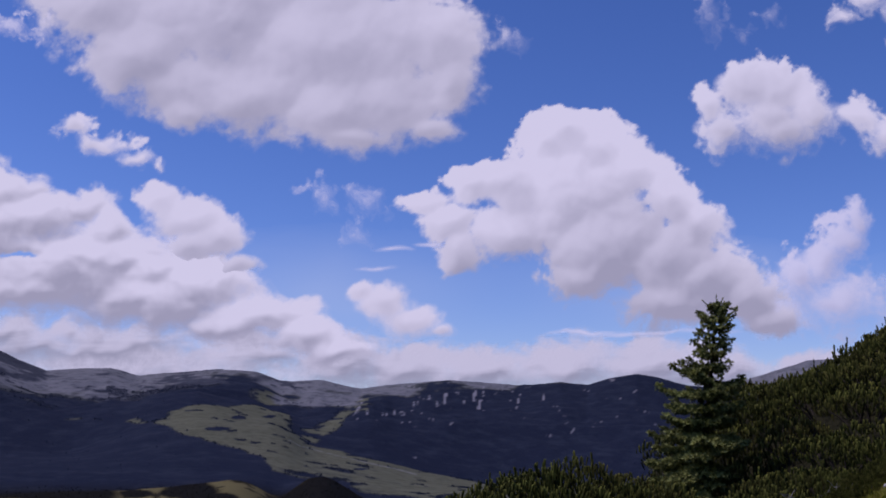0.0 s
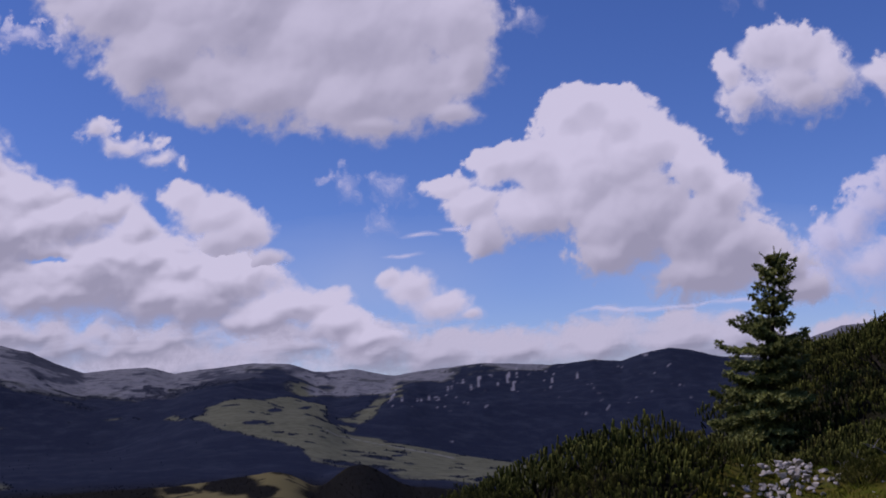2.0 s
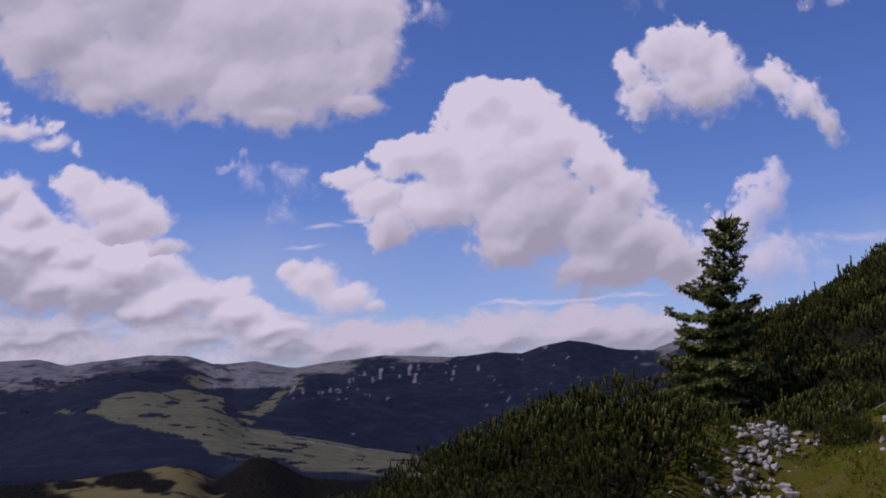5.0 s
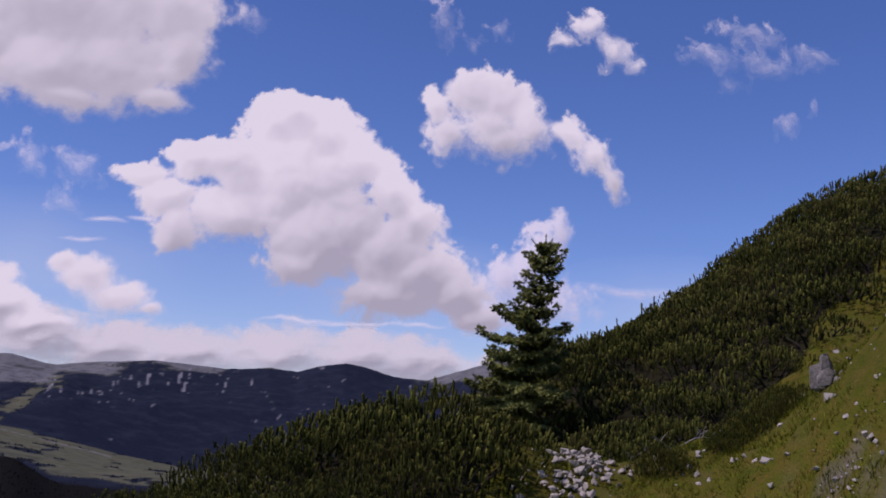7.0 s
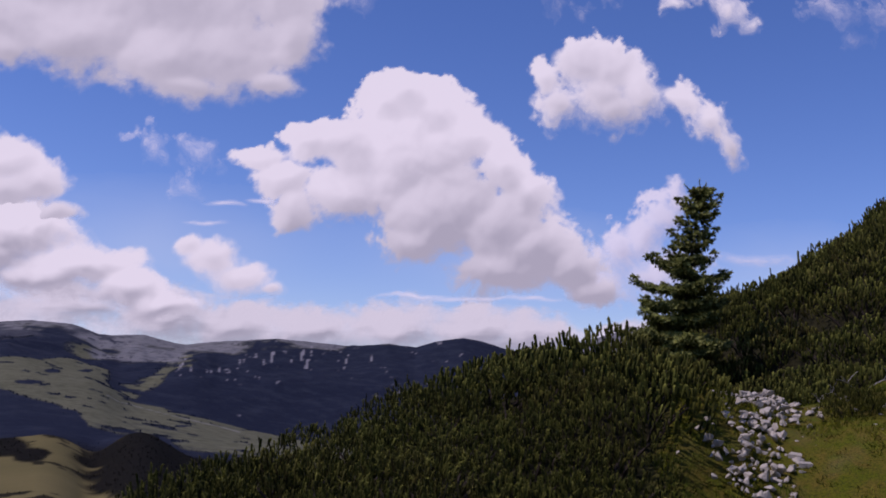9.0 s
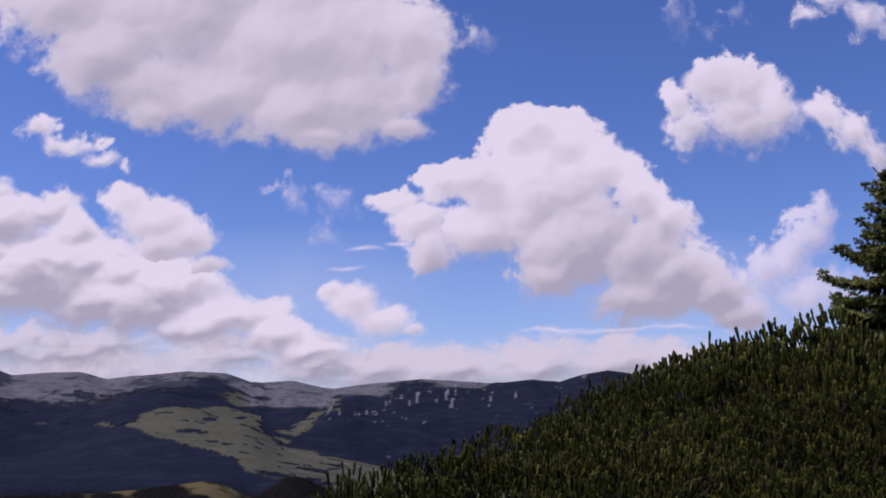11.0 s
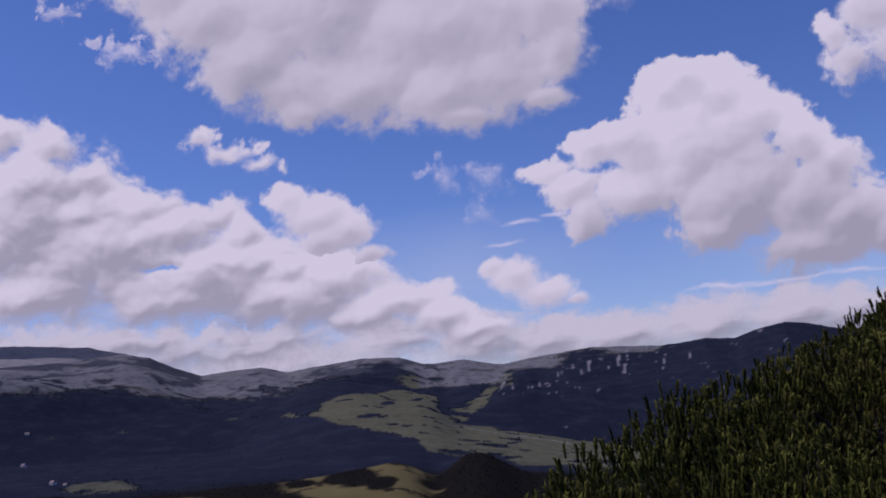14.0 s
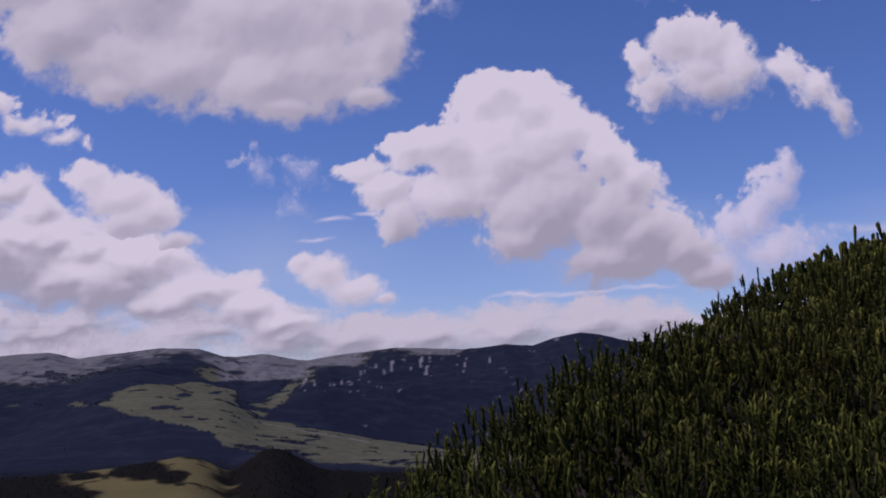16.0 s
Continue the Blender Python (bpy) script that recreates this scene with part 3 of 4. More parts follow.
def cloud(blobs, label, material, wave=24.0, rag=0.55, soft=0.3, stretch=1.0, heavy=1.0, base=0.0, seed=1, dist=4550.0, fray=0.2, slant=0.0, contrast=0.30, thick=160, layers=0.0, holes=(), limit=1.0):
    """A bank of vapour on the sky: puffs (bearing, rise and half sizes, as slopes) joined, swollen into heads and frayed, with its thickness as relief."""
    b = np.array(blobs)
    step = 0.0016
    u0, u1 = (b[:, 0] - 1.3 * b[:, 2]).min() - 0.02, (b[:, 0] + 1.3 * b[:, 2]).max() + 0.02
    v0, v1 = (b[:, 1] - 1.3 * b[:, 3]).min() - 0.015, (b[:, 1] + 1.3 * b[:, 3]).max() + 0.015
    v0 = max(v0, 0.015)
    U, V = np.meshgrid(np.arange(u0, u1, step), np.arange(v0, min(v1, 0.56), step))
    wu = U + 0.006 * fbm(U * wave, V * wave, 4, seed + 50)
    wv = V + 0.006 * fbm(U * wave + 7, V * wave - 3, 4, seed + 60)
    field = np.full_like(U, -1.0)
    for cu, cv, ru, rv in blobs:
        field = np.logaddexp(field * 9, 9 * (1 - np.sqrt(((wu - cu) / ru) ** 2 + ((wv - cv) / rv) ** 2))) / 9
    for cu, cv, ru, rv in holes:
        field = field - 0.9 * np.exp(-(((wu - cu) / ru) ** 2 + ((wv - cv) / rv) ** 2))
    # heads drawn out along the slant of the bank
    cu_, su_ = math.cos(slant), math.sin(slant)
    su, sv = (wu * cu_ + wv * su_) / stretch, -wu * su_ + wv * cu_
    swell = heads(su * wave, sv * wave, 4, seed, 0.55)
    swell = swell - swell.mean() + 0.05
    frayed = fbm(su * wave * 2.2, sv * wave * 2.2, 6, seed + 9, 0.62)
    rim = 1 - 0.75 * smooth(0.15, 0.6, field)
    dens = field + 0.07 + rag * (0.55 * swell + fray * frayed) * rim
    dens = np.maximum(dens, 1.4 * (field - 0.16)) if not holes else dens
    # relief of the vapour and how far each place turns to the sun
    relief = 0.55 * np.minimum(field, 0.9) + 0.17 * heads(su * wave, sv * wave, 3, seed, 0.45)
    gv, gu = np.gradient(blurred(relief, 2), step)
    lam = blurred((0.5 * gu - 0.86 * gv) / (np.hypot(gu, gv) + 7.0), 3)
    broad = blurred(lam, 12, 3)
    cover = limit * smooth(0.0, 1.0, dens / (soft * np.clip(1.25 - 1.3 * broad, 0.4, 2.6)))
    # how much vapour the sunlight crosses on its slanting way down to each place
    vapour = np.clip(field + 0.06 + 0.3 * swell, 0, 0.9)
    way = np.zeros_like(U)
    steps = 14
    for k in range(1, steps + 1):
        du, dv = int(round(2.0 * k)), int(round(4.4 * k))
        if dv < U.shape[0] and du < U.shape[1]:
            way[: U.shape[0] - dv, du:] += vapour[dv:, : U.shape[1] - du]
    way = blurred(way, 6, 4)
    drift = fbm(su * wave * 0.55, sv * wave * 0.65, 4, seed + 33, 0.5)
    # sun and shade on the vapour, worked out here and painted into its glow
    cloud_shade = 1 - np.exp(-heavy * (way / steps * 1.35 + 0.5 * np.clip(dens, 0, 1.1) * np.clip(0.52 + 1.4 * drift, 0, 2)))
    cloud_shade = cloud_shade + layers * fbm(U * 9 + 0.3 * wv * wave, V * 130 + 0.6 * fbm(U * 12, V * 12, 2, seed + 5), 4, seed + 81, 0.55)
    cloud_shade = np.clip(cloud_shade - contrast * (0.75 * lam + 0.6 * broad) - 0.10 * contrast * frayed + base * (b[:, 1].mean() - V) / b[:, 3].max(), 0, 1)
    r = dist - thick * (smooth(0, 1.2, dens) + 0.15 * swell * cover)
    w = r / np.sqrt(1 + U * U + V * V)
    verts = np.stack([U * w, w, V * w], -1).reshape(-1, 3)
    lab = pieces(cover > 0.02)
    for key, n in zip(*np.unique(lab, return_counts=True)):
        if key == 0 or n < 70:
            continue
        faces = grid_faces(*U.shape)
        faces = faces[(lab == key).ravel()[faces].any(1)]
        used = np.unique(faces)
        back = np.zeros(len(verts), dtype=np.int64)
        back[used] = np.arange(len(used))
        ob = mesh_object("cloud", verts[used], back[faces], material, True)
        attribute(ob, "cover", cover.ravel()[used])
        attribute(ob, "cloud_shade", cloud_shade.ravel()[used])
        tagged(ob, label, "cloud", group="clouds over the valley")


cloud([(-0.421, 0.497, 0.088, 0.051), (-0.362, 0.442, 0.076, 0.056), (-0.323, 0.378, 0.064, 0.048), (-0.273, 0.347, 0.066, 0.041), (-0.202, 0.341, 0.086, 0.047), (-0.117, 0.325, 0.072, 0.046), (-0.039, 0.335, 0.071, 0.052), (0.012, 0.35, 0.034, 0.049), (0.005, 0.404, 0.044, 0.05), (-0.124, 0.398, 0.153, 0.082), (-0.247, 0.434, 0.146, 0.078), (-0.089, 0.296, 0.041, 0.012), (-0.268, 0.322, 0.038, 0.02), (-0.184, 0.531, 0.273, 0.093), (-0.007, 0.3, 0.029, 0.018)],
      "broad white cumulus with a grey middle overhead", WHITE, wave=17, heavy=0.95, seed=3, soft=0.36, rag=0.55, fray=0.34, contrast=0.34)
cloud([(0.132, 0.301, 0.041, 0.029), (0.162, 0.286, 0.042, 0.035), (0.109, 0.284, 0.032, 0.027), (0.198, 0.264, 0.035, 0.032), (0.235, 0.23, 0.036, 0.032), (0.259, 0.201, 0.034, 0.035), (0.14, 0.233, 0.082, 0.06), (0.064, 0.242, 0.043, 0.034), (0.033, 0.242, 0.023, 0.023), (-0.015, 0.226, 0.032, 0.016), (0.005, 0.203, 0.033, 0.021), (0.015, 0.172, 0.023, 0.026), (0.072, 0.19, 0.051, 0.032), (0.165, 0.178, 0.076, 0.05), (0.231, 0.166, 0.063, 0.045), (0.142, 0.144, 0.038, 0.021), (0.273, 0.142, 0.052, 0.033), (0.231, 0.12, 0.066, 0.025), (0.311, 0.122, 0.036, 0.027), (0.33, 0.099, 0.031, 0.016)],
      "tall bright cumulus tower with a grey base", WHITE, wave=25, heavy=0.85, base=0.24, seed=14, soft=0.30, rag=0.6, fray=0.3, contrast=0.42)
cloud([(0.364, 0.149, 0.038, 0.032), (0.39, 0.166, 0.036, 0.031), (0.41, 0.185, 0.028, 0.032), (0.421, 0.207, 0.017, 0.024), (0.396, 0.12, 0.071, 0.037), (0.345, 0.112, 0.047, 0.03)],
      "soft grey cloud trailing from the cumulus", HAZY, wave=26, heavy=0.9, seed=83, rag=0.7, fray=0.45, soft=0.85, contrast=0.4, dist=4700.0, thick=90)
cloud([(0.313, 0.349, 0.04, 0.027), (0.348, 0.344, 0.049, 0.031), (0.294, 0.303, 0.029, 0.029), (0.355, 0.301, 0.047, 0.033), (0.388, 0.319, 0.037, 0.037), (0.433, 0.319, 0.033, 0.023), (0.465, 0.299, 0.029, 0.025), (0.488, 0.268, 0.014, 0.025), (0.274, 0.331, 0.018, 0.019), (0.342, 0.319, 0.049, 0.032)],
      "ragged white cumulus with a trailing tail", WHITE, wave=24, heavy=0.8, seed=19, rag=0.8, soft=0.6, fray=0.42, contrast=0.34)
cloud([(0.457, 0.447, 0.034, 0.022), (0.491, 0.426, 0.03, 0.023), (0.425, 0.426, 0.021, 0.012), (0.515, 0.408, 0.01, 0.012)],
      "small torn white cloud in deep blue sky", WHITE, wave=34, heavy=0.7, seed=23, rag=0.9, soft=0.9, fray=0.45)
cloud([(0.621, 0.433, 0.045, 0.025), (0.689, 0.433, 0.054, 0.023), (0.759, 0.451, 0.055, 0.014), (0.675, 0.47, 0.054, 0.018), (0.642, 0.407, 0.023, 0.013), (0.723, 0.359, 0.025, 0.021), (0.757, 0.387, 0.008, 0.013)],
      "thin torn veil of white vapour", HAZY, wave=30, heavy=0.9, seed=29, rag=1.1, soft=1.6, fray=0.5, limit=0.62)
cloud([(0.28, 0.426, 0.022, 0.029), (0.348, 0.429, 0.015, 0.013), (0.314, 0.401, 0.01, 0.012), (0.078, 0.399, 0.02, 0.016)],
      "faint wisps of vapour in deep blue sky", HAZY, wave=36, heavy=0.8, seed=31, rag=1.2, soft=1.7, fray=0.6, limit=0.5)
cloud([(-0.619, 0.333, 0.055, 0.025), (-0.557, 0.321, 0.041, 0.03), (-0.511, 0.274, 0.05, 0.026), (-0.584, 0.278, 0.095, 0.036), (-0.452, 0.238, 0.057, 0.023), (-0.382, 0.219, 0.054, 0.021), (-0.342, 0.198, 0.034, 0.02), (-0.604, 0.216, 0.108, 0.038), (-0.479, 0.201, 0.091, 0.026), (-0.365, 0.168, 0.078, 0.025), (-0.297, 0.15, 0.034, 0.021), (-0.577, 0.151, 0.133, 0.037), (-0.416, 0.132, 0.114, 0.031), (-0.287, 0.114, 0.079, 0.025), (-0.227, 0.098, 0.048, 0.016), (-0.701, 0.257, 0.105, 0.091), (-0.726, 0.157, 0.124, 0.057), (-0.609, 0.236, 0.149, 0.096), (-0.509, 0.195, 0.131, 0.069), (-0.395, 0.154, 0.139, 0.055), (-0.297, 0.122, 0.098, 0.035), (-0.42, 0.208, 0.07, 0.03), (-0.518, 0.241, 0.07, 0.035), (-0.33, 0.165, 0.06, 0.03), (-0.246, 0.137, 0.075, 0.031), (-0.189, 0.108, 0.069, 0.025), (-0.138, 0.086, 0.062, 0.021), (-0.099, 0.072, 0.044, 0.015)],
      "long layered bank of broken white cloud", WHITE, wave=32, heavy=0.85, seed=37, rag=0.6, soft=0.45, stretch=2.1, slant=-0.45, contrast=0.85, layers=0.05, holes=[(-0.434, 0.173, 0.02, 0.003)])
cloud([(-0.38, 0.303, 0.022, 0.015), (-0.352, 0.285, 0.034, 0.015), (-0.32, 0.271, 0.028, 0.011), (-0.295, 0.262, 0.01, 0.008)],
      "small slanting white cloud shred", WHITE, wave=36, heavy=0.6, seed=41, rag=0.8, soft=0.7, fray=0.45)
cloud([(-0.291, 0.23, 0.027, 0.02), (-0.264, 0.212, 0.038, 0.023), (-0.234, 0.188, 0.034, 0.023), (-0.206, 0.158, 0.027, 0.013), (-0.259, 0.181, 0.032, 0.016)],
      "slanting white cumulus puff", WHITE, wave=26, heavy=0.75, seed=43, soft=0.36, rag=0.6, contrast=0.36)
cloud([(-0.54, 0.472, 0.028, 0.014), (-0.462, 0.418, 0.037, 0.017), (-0.503, 0.435, 0.015, 0.007), (-0.557, 0.498, 0.014, 0.008), (-0.429, 0.398, 0.009, 0.009)],
      "scattered fine shreds of white cloud", HAZY, wave=48, heavy=0.5, seed=47, rag=1.1, soft=0.9, fray=0.6, limit=0.8)
cloud([(-0.085, 0.192, 0.013, 0.009), (-0.109, 0.218, 0.008, 0.011), (-0.127, 0.231, 0.007, 0.013), (-0.091, 0.236, 0.005, 0.011), (-0.066, 0.236, 0.012, 0.009), (-0.145, 0.242, 0.012, 0.004), (-0.044, 0.21, 0.011, 0.007), (-0.119, 0.226, 0.018, 0.022), (-0.077, 0.229, 0.026, 0.017), (-0.093, 0.194, 0.016, 0.015)],
      "little scraps of white cloud", HAZY, wave=30, heavy=0.5, seed=54, rag=0.9, soft=1.5, fray=0.7, limit=0.7)
cloud([(-0.083, 0.133, 0.016, 0.013), (-0.06, 0.117, 0.032, 0.024), (-0.03, 0.1, 0.03, 0.019), (-0.005, 0.089, 0.018, 0.01)],
      "low slanting white cumulus", WHITE, wave=27, heavy=0.85, seed=59, soft=0.5, rag=0.35)
cloud([(-0.05, 0.173, 0.025, 0.003), (-0.066, 0.151, 0.024, 0.003), (-0.01, 0.178, 0.022, 0.003), (0.144, 0.092, 0.049, 0.003), (0.202, 0.09, 0.056, 0.003), (0.262, 0.088, 0.036, 0.003)],
      "thin bright streaks of high cloud", HAZY, wave=14, heavy=0.3, seed=61, rag=0.15, soft=0.8, stretch=4, limit=0.8)
cloud([(0.513, 0.145, 0.079, 0.008)],
      "faint level streak of high cloud", HAZY, wave=14, heavy=0.6, seed=67, rag=0.3, soft=1.2, stretch=4, limit=0.7)
cloud([(-0.423, 0.074, 0.16, 0.025), (-0.604, 0.099, 0.144, 0.028), (-0.493, 0.089, 0.188, 0.024), (-0.336, 0.075, 0.156, 0.025), (-0.18, 0.069, 0.081, 0.028), (-0.099, 0.062, 0.073, 0.027), (-0.038, 0.054, 0.072, 0.025), (0.039, 0.049, 0.075, 0.027), (0.12, 0.05, 0.073, 0.03), (0.199, 0.052, 0.071, 0.033), (0.261, 0.053, 0.05, 0.032)],
      "low pale cloud bank along the horizon", STRATUS, wave=40, heavy=1.35, seed=71, rag=0.6, soft=0.9, stretch=2.6, dist=4820.0, thick=50, contrast=1.0, layers=0.3)
cloud([(-0.55, 0.07, 0.2, 0.045), (-0.32, 0.055, 0.16, 0.036), (-0.102, 0.053, 0.055, 0.037), (-0.031, 0.052, 0.057, 0.027), (0.048, 0.05, 0.065, 0.03), (0.129, 0.057, 0.069, 0.031), (0.216, 0.056, 0.072, 0.029), (0.294, 0.051, 0.062, 0.026), (0.369, 0.049, 0.065, 0.027), (0.502, 0.055, 0.142, 0.019), (-0.62, 0.05, 0.25, 0.036), (-0.3, 0.045, 0.25, 0.03), (0.0, 0.042, 0.25, 0.027), (0.25, 0.042, 0.2, 0.027)],
      "low pale cloud bank behind the summits", STRATUS, wave=40, heavy=1.35, seed=79, rag=0.55, soft=0.9, stretch=2.6, dist=4930.0, thick=50, contrast=1.0, layers=0.3)

# a faint glowing sheet added to pale the low sky as haze does
cloud([(-0.1, 0.11, 0.28, 0.10), (0.25, 0.11, 0.3, 0.09), (-0.5, 0.11, 0.3, 0.10), (0.6, 0.11, 0.25, 0.08)],
      "thin pale haze low over the far country", HAZE, wave=7, heavy=0.5, seed=88, rag=0.3, soft=1.5, stretch=3, dist=4960.0, thick=10, limit=0.36)

# ---- plants and stones ----
def tube(bm, points, radii, sides=6):
    rings = []
    for i, (p, r) in enumerate(zip(points, radii)):
        p = Vector(p)
        ahead = (Vector(points[min(i + 1, len(points) - 1)]) - Vector(points[max(i - 1, 0)])).normalized()
        side = ahead.orthogonal().normalized()
        other = ahead.cross(side)
        rings.append([bm.verts.new(p + r * (math.cos(2 * math.pi * k / sides) * side + math.sin(2 * math.pi * k / sides) * other)) for k in range(sides)])
    for a, b in zip(rings, rings[1:]):
        for k in range(sides):
            bm.faces.new((a[k], a[(k + 1) % sides], b[(k + 1) % sides], b[k]))
    bm.faces.new(rings[-1])


rng = np.random.default_rng(7)


def shoots(bases, dirs, lengths, widths, levels=3, blades=4, fine=0.24, lean=0.34):
    """Needle shoots: rings of slim blades round a short stem, leaning forwards along it."""
    tris, tips = [], []
    n = len(bases)
    ortho = np.cross(dirs, np.array([0.31, 0.82, 0.48]))
    ortho /= np.linalg.norm(ortho, axis=1, keepdims=True)
    other = np.cross(dirs, ortho)
    for lv in range(levels):
        f0 = 0.02 + 0.74 * lv / levels
        swell = 0.75 + 0.45 * math.sin(math.pi * (lv + 0.7) / levels)
        for k in range(blades):
            a = 2 * math.pi * (k + 0.5 * (lv % 2)) / blades + rng.uniform(-0.4, 0.4, n)
            radial = np.cos(a)[:, None] * ortho + np.sin(a)[:, None] * other
            side = np.cross(dirs, radial)
            root = bases + dirs * (lengths * f0)[:, None]
            end = root + radial * (widths * swell * rng.uniform(0.75, 1.15, n))[:, None] + dirs * (lengths * lean * rng.uniform(0.8, 1.2, n))[:, None]
            half = side * (widths * fine)[:, None]
            out = radial * (widths * 0.12)[:, None]
            tris.append(np.stack([root + out - half, root + out + half, end], 1))
            tips.append(np.stack([np.full(n, 0.3 * lv / levels), np.full(n, 0.3 * lv / levels), np.full(n, 0.3 + 0.7 * lv / max(1, levels - 1))], 1))
    return np.concatenate(tris), np.concatenate(tips)


def candles(bases, dirs, lengths, widths, needles=8, core=1.0):
    """Upright branch ends: a slim core, thick with needles that lean up along it."""
    n = len(bases)
    ortho = np.cross(dirs, np.array([0.31, 0.82, 0.48]))
    ortho /= np.linalg.norm(ortho, axis=1, keepdims=True)
    other = np.cross(dirs, ortho)
    turn = rng.uniform(0, 6.28, n)

    def around(a):
        return np.cos(a)[:, None] * ortho + np.sin(a)[:, None] * other

    top = bases + dirs * lengths[:, None]
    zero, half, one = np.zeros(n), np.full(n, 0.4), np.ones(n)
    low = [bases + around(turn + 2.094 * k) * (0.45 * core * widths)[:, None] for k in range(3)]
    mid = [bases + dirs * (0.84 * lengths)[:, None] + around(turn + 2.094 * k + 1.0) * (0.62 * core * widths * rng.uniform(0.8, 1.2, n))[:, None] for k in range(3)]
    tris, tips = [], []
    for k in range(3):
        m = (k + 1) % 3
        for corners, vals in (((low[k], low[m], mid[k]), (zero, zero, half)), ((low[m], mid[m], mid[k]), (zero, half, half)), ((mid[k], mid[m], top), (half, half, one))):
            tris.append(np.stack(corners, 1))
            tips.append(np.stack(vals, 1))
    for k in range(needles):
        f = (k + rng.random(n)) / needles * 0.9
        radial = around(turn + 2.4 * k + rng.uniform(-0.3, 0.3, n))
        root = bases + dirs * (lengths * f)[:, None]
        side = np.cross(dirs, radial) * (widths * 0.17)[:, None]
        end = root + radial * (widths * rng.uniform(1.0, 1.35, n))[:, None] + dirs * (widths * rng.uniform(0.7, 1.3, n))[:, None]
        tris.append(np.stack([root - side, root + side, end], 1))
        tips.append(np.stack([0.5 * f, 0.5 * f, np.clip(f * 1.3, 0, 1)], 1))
    return np.concatenate(tris), np.concatenate(tips)


def bush_mesh(seed, count, radius, height, length, width, clumps=26, needles=8, core=1.0, sprout=0.02):
    """A low crown of upright, candle-like branch ends gathered in clumps, closed down to the ground at its rim."""
    r = np.random.default_rng(seed)
    ca, cq = 2.39996 * np.arange(clumps) + seed, np.sqrt((np.arange(clumps) + 0.5) / clumps)
    cx, cy = radius * cq * np.cos(ca) + r.normal(0, 0.06, clumps), radius * cq * np.sin(ca) + r.normal(0, 0.06, clumps)
    lift, warm = r.normal(0, 0.085, clumps), np.clip(r.normal(0.45, 0.28, clumps), 0, 1)
    which = np.arange(count) % clumps
    a, q = r.uniform(0, 2 * math.pi, count), np.sqrt(r.random(count))
    wide = 0.95 * radius / math.sqrt(clumps)
    x, y = cx[which] + wide * q * np.cos(a), cy[which] + wide * q * np.sin(a)
    far = np.hypot(x, y) / radius
    tall = (r.random(count) < sprout) * r.uniform(0.06, 0.26, count) * min(1, length / 0.19)
    tops = height * (1 - 0.42 * np.minimum(far, 1.3) ** 2.6) + lift[which] - 0.17 * q ** 2 + r.normal(0, 0.035, count) + tall
    ln = r.uniform(0.75, 1.3, count) * length + 0.9 * tall
    low = (r.random(count) < 0.28) * r.uniform(0.2, 0.7, count)
    z = tops * (1 - low) - ln
    out = np.arctan2(y, x)
    d = np.stack([0.45 * low * np.cos(out) + 0.30 * q * np.cos(a) + r.normal(0, 0.06, count), 0.45 * low * np.sin(out) + 0.30 * q * np.sin(a) + r.normal(0, 0.06, count), np.ones(count)], 1)
    d /= np.linalg.norm(d, axis=1, keepdims=True)
    tris, tips = candles(np.stack([x, y, z], 1), d, ln, r.uniform(0.75, 1.25, count) * width * (1 + 1.5 * tall), needles, core)
    times = len(tris) // count
    tint = np.tile(np.clip(warm[which] + r.normal(0, 0.2, count), 0, 1), times)
    # low shoots lose their pale tips, as shade painted deep in the crown
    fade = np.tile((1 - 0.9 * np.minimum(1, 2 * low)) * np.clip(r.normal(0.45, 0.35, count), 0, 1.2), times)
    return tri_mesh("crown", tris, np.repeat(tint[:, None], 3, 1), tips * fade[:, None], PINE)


def bush_wood(seed, radius, height):
    bm = bmesh.new()
    r = random.Random(seed)
    for i in range(7):
        a = 2 * math.pi * i / 7 + r.uniform(-0.3, 0.3)
        e = r.uniform(0.5, 0.8) * radius
        tube(bm, [(0.1 * math.cos(a), 0.1 * math.sin(a), -0.5), (0.55 * e * math.cos(a), 0.55 * e * math.sin(a), 0.15 * height), (e * math.cos(a), e * math.sin(a), 0.48 * height)], [0.05, 0.035, 0.012], 5)
    me = bpy.data.meshes.new("limb")
    bm.to_mesh(me)
    bm.free()
    me.materials.append(BARK)
    return me


BUSHES = {"close": [(bush_mesh(10 + k, 640, 1.25, 1.25, 0.145, 0.034, 40, 13, 0.5, 0.004), bush_wood(60 + k, 1.2, 1.2)) for k in range(4)],
          "near": [(bush_mesh(20 + k, 400, 1.25, 1.25, 0.145, 0.037, 36, 11, 0.55, 0.004), bush_wood(40 + k, 1.2, 1.2)) for k in range(6)],
          "far": [(bush_mesh(30 + k, 240, 1.25, 1.25, 0.24, 0.043, 24, 4, 1.0, 0.05), bush_wood(50 + k, 1.3, 1.2)) for k in range(4)]}


def grows(px, py):
    """Whether the thicket covers a place: the knoll ahead and the flank above the trail, clear of the walker."""
    if py < (11.5 + 0.45 * px if px > -6.5 else 15.0) or px < -11 - 0.2 * (py - 16):
        return False
    if float(trodden(px, py)) < 2.3:
        return False
    if float(from_heap(px, py)) < (1.35 if px < 6 else 1.8):
        return False
    if math.hypot(px - 9.4, (py - 38.2) * 0.8) < 2.2:
        return False
    return open_grass(px, py) < 0.5


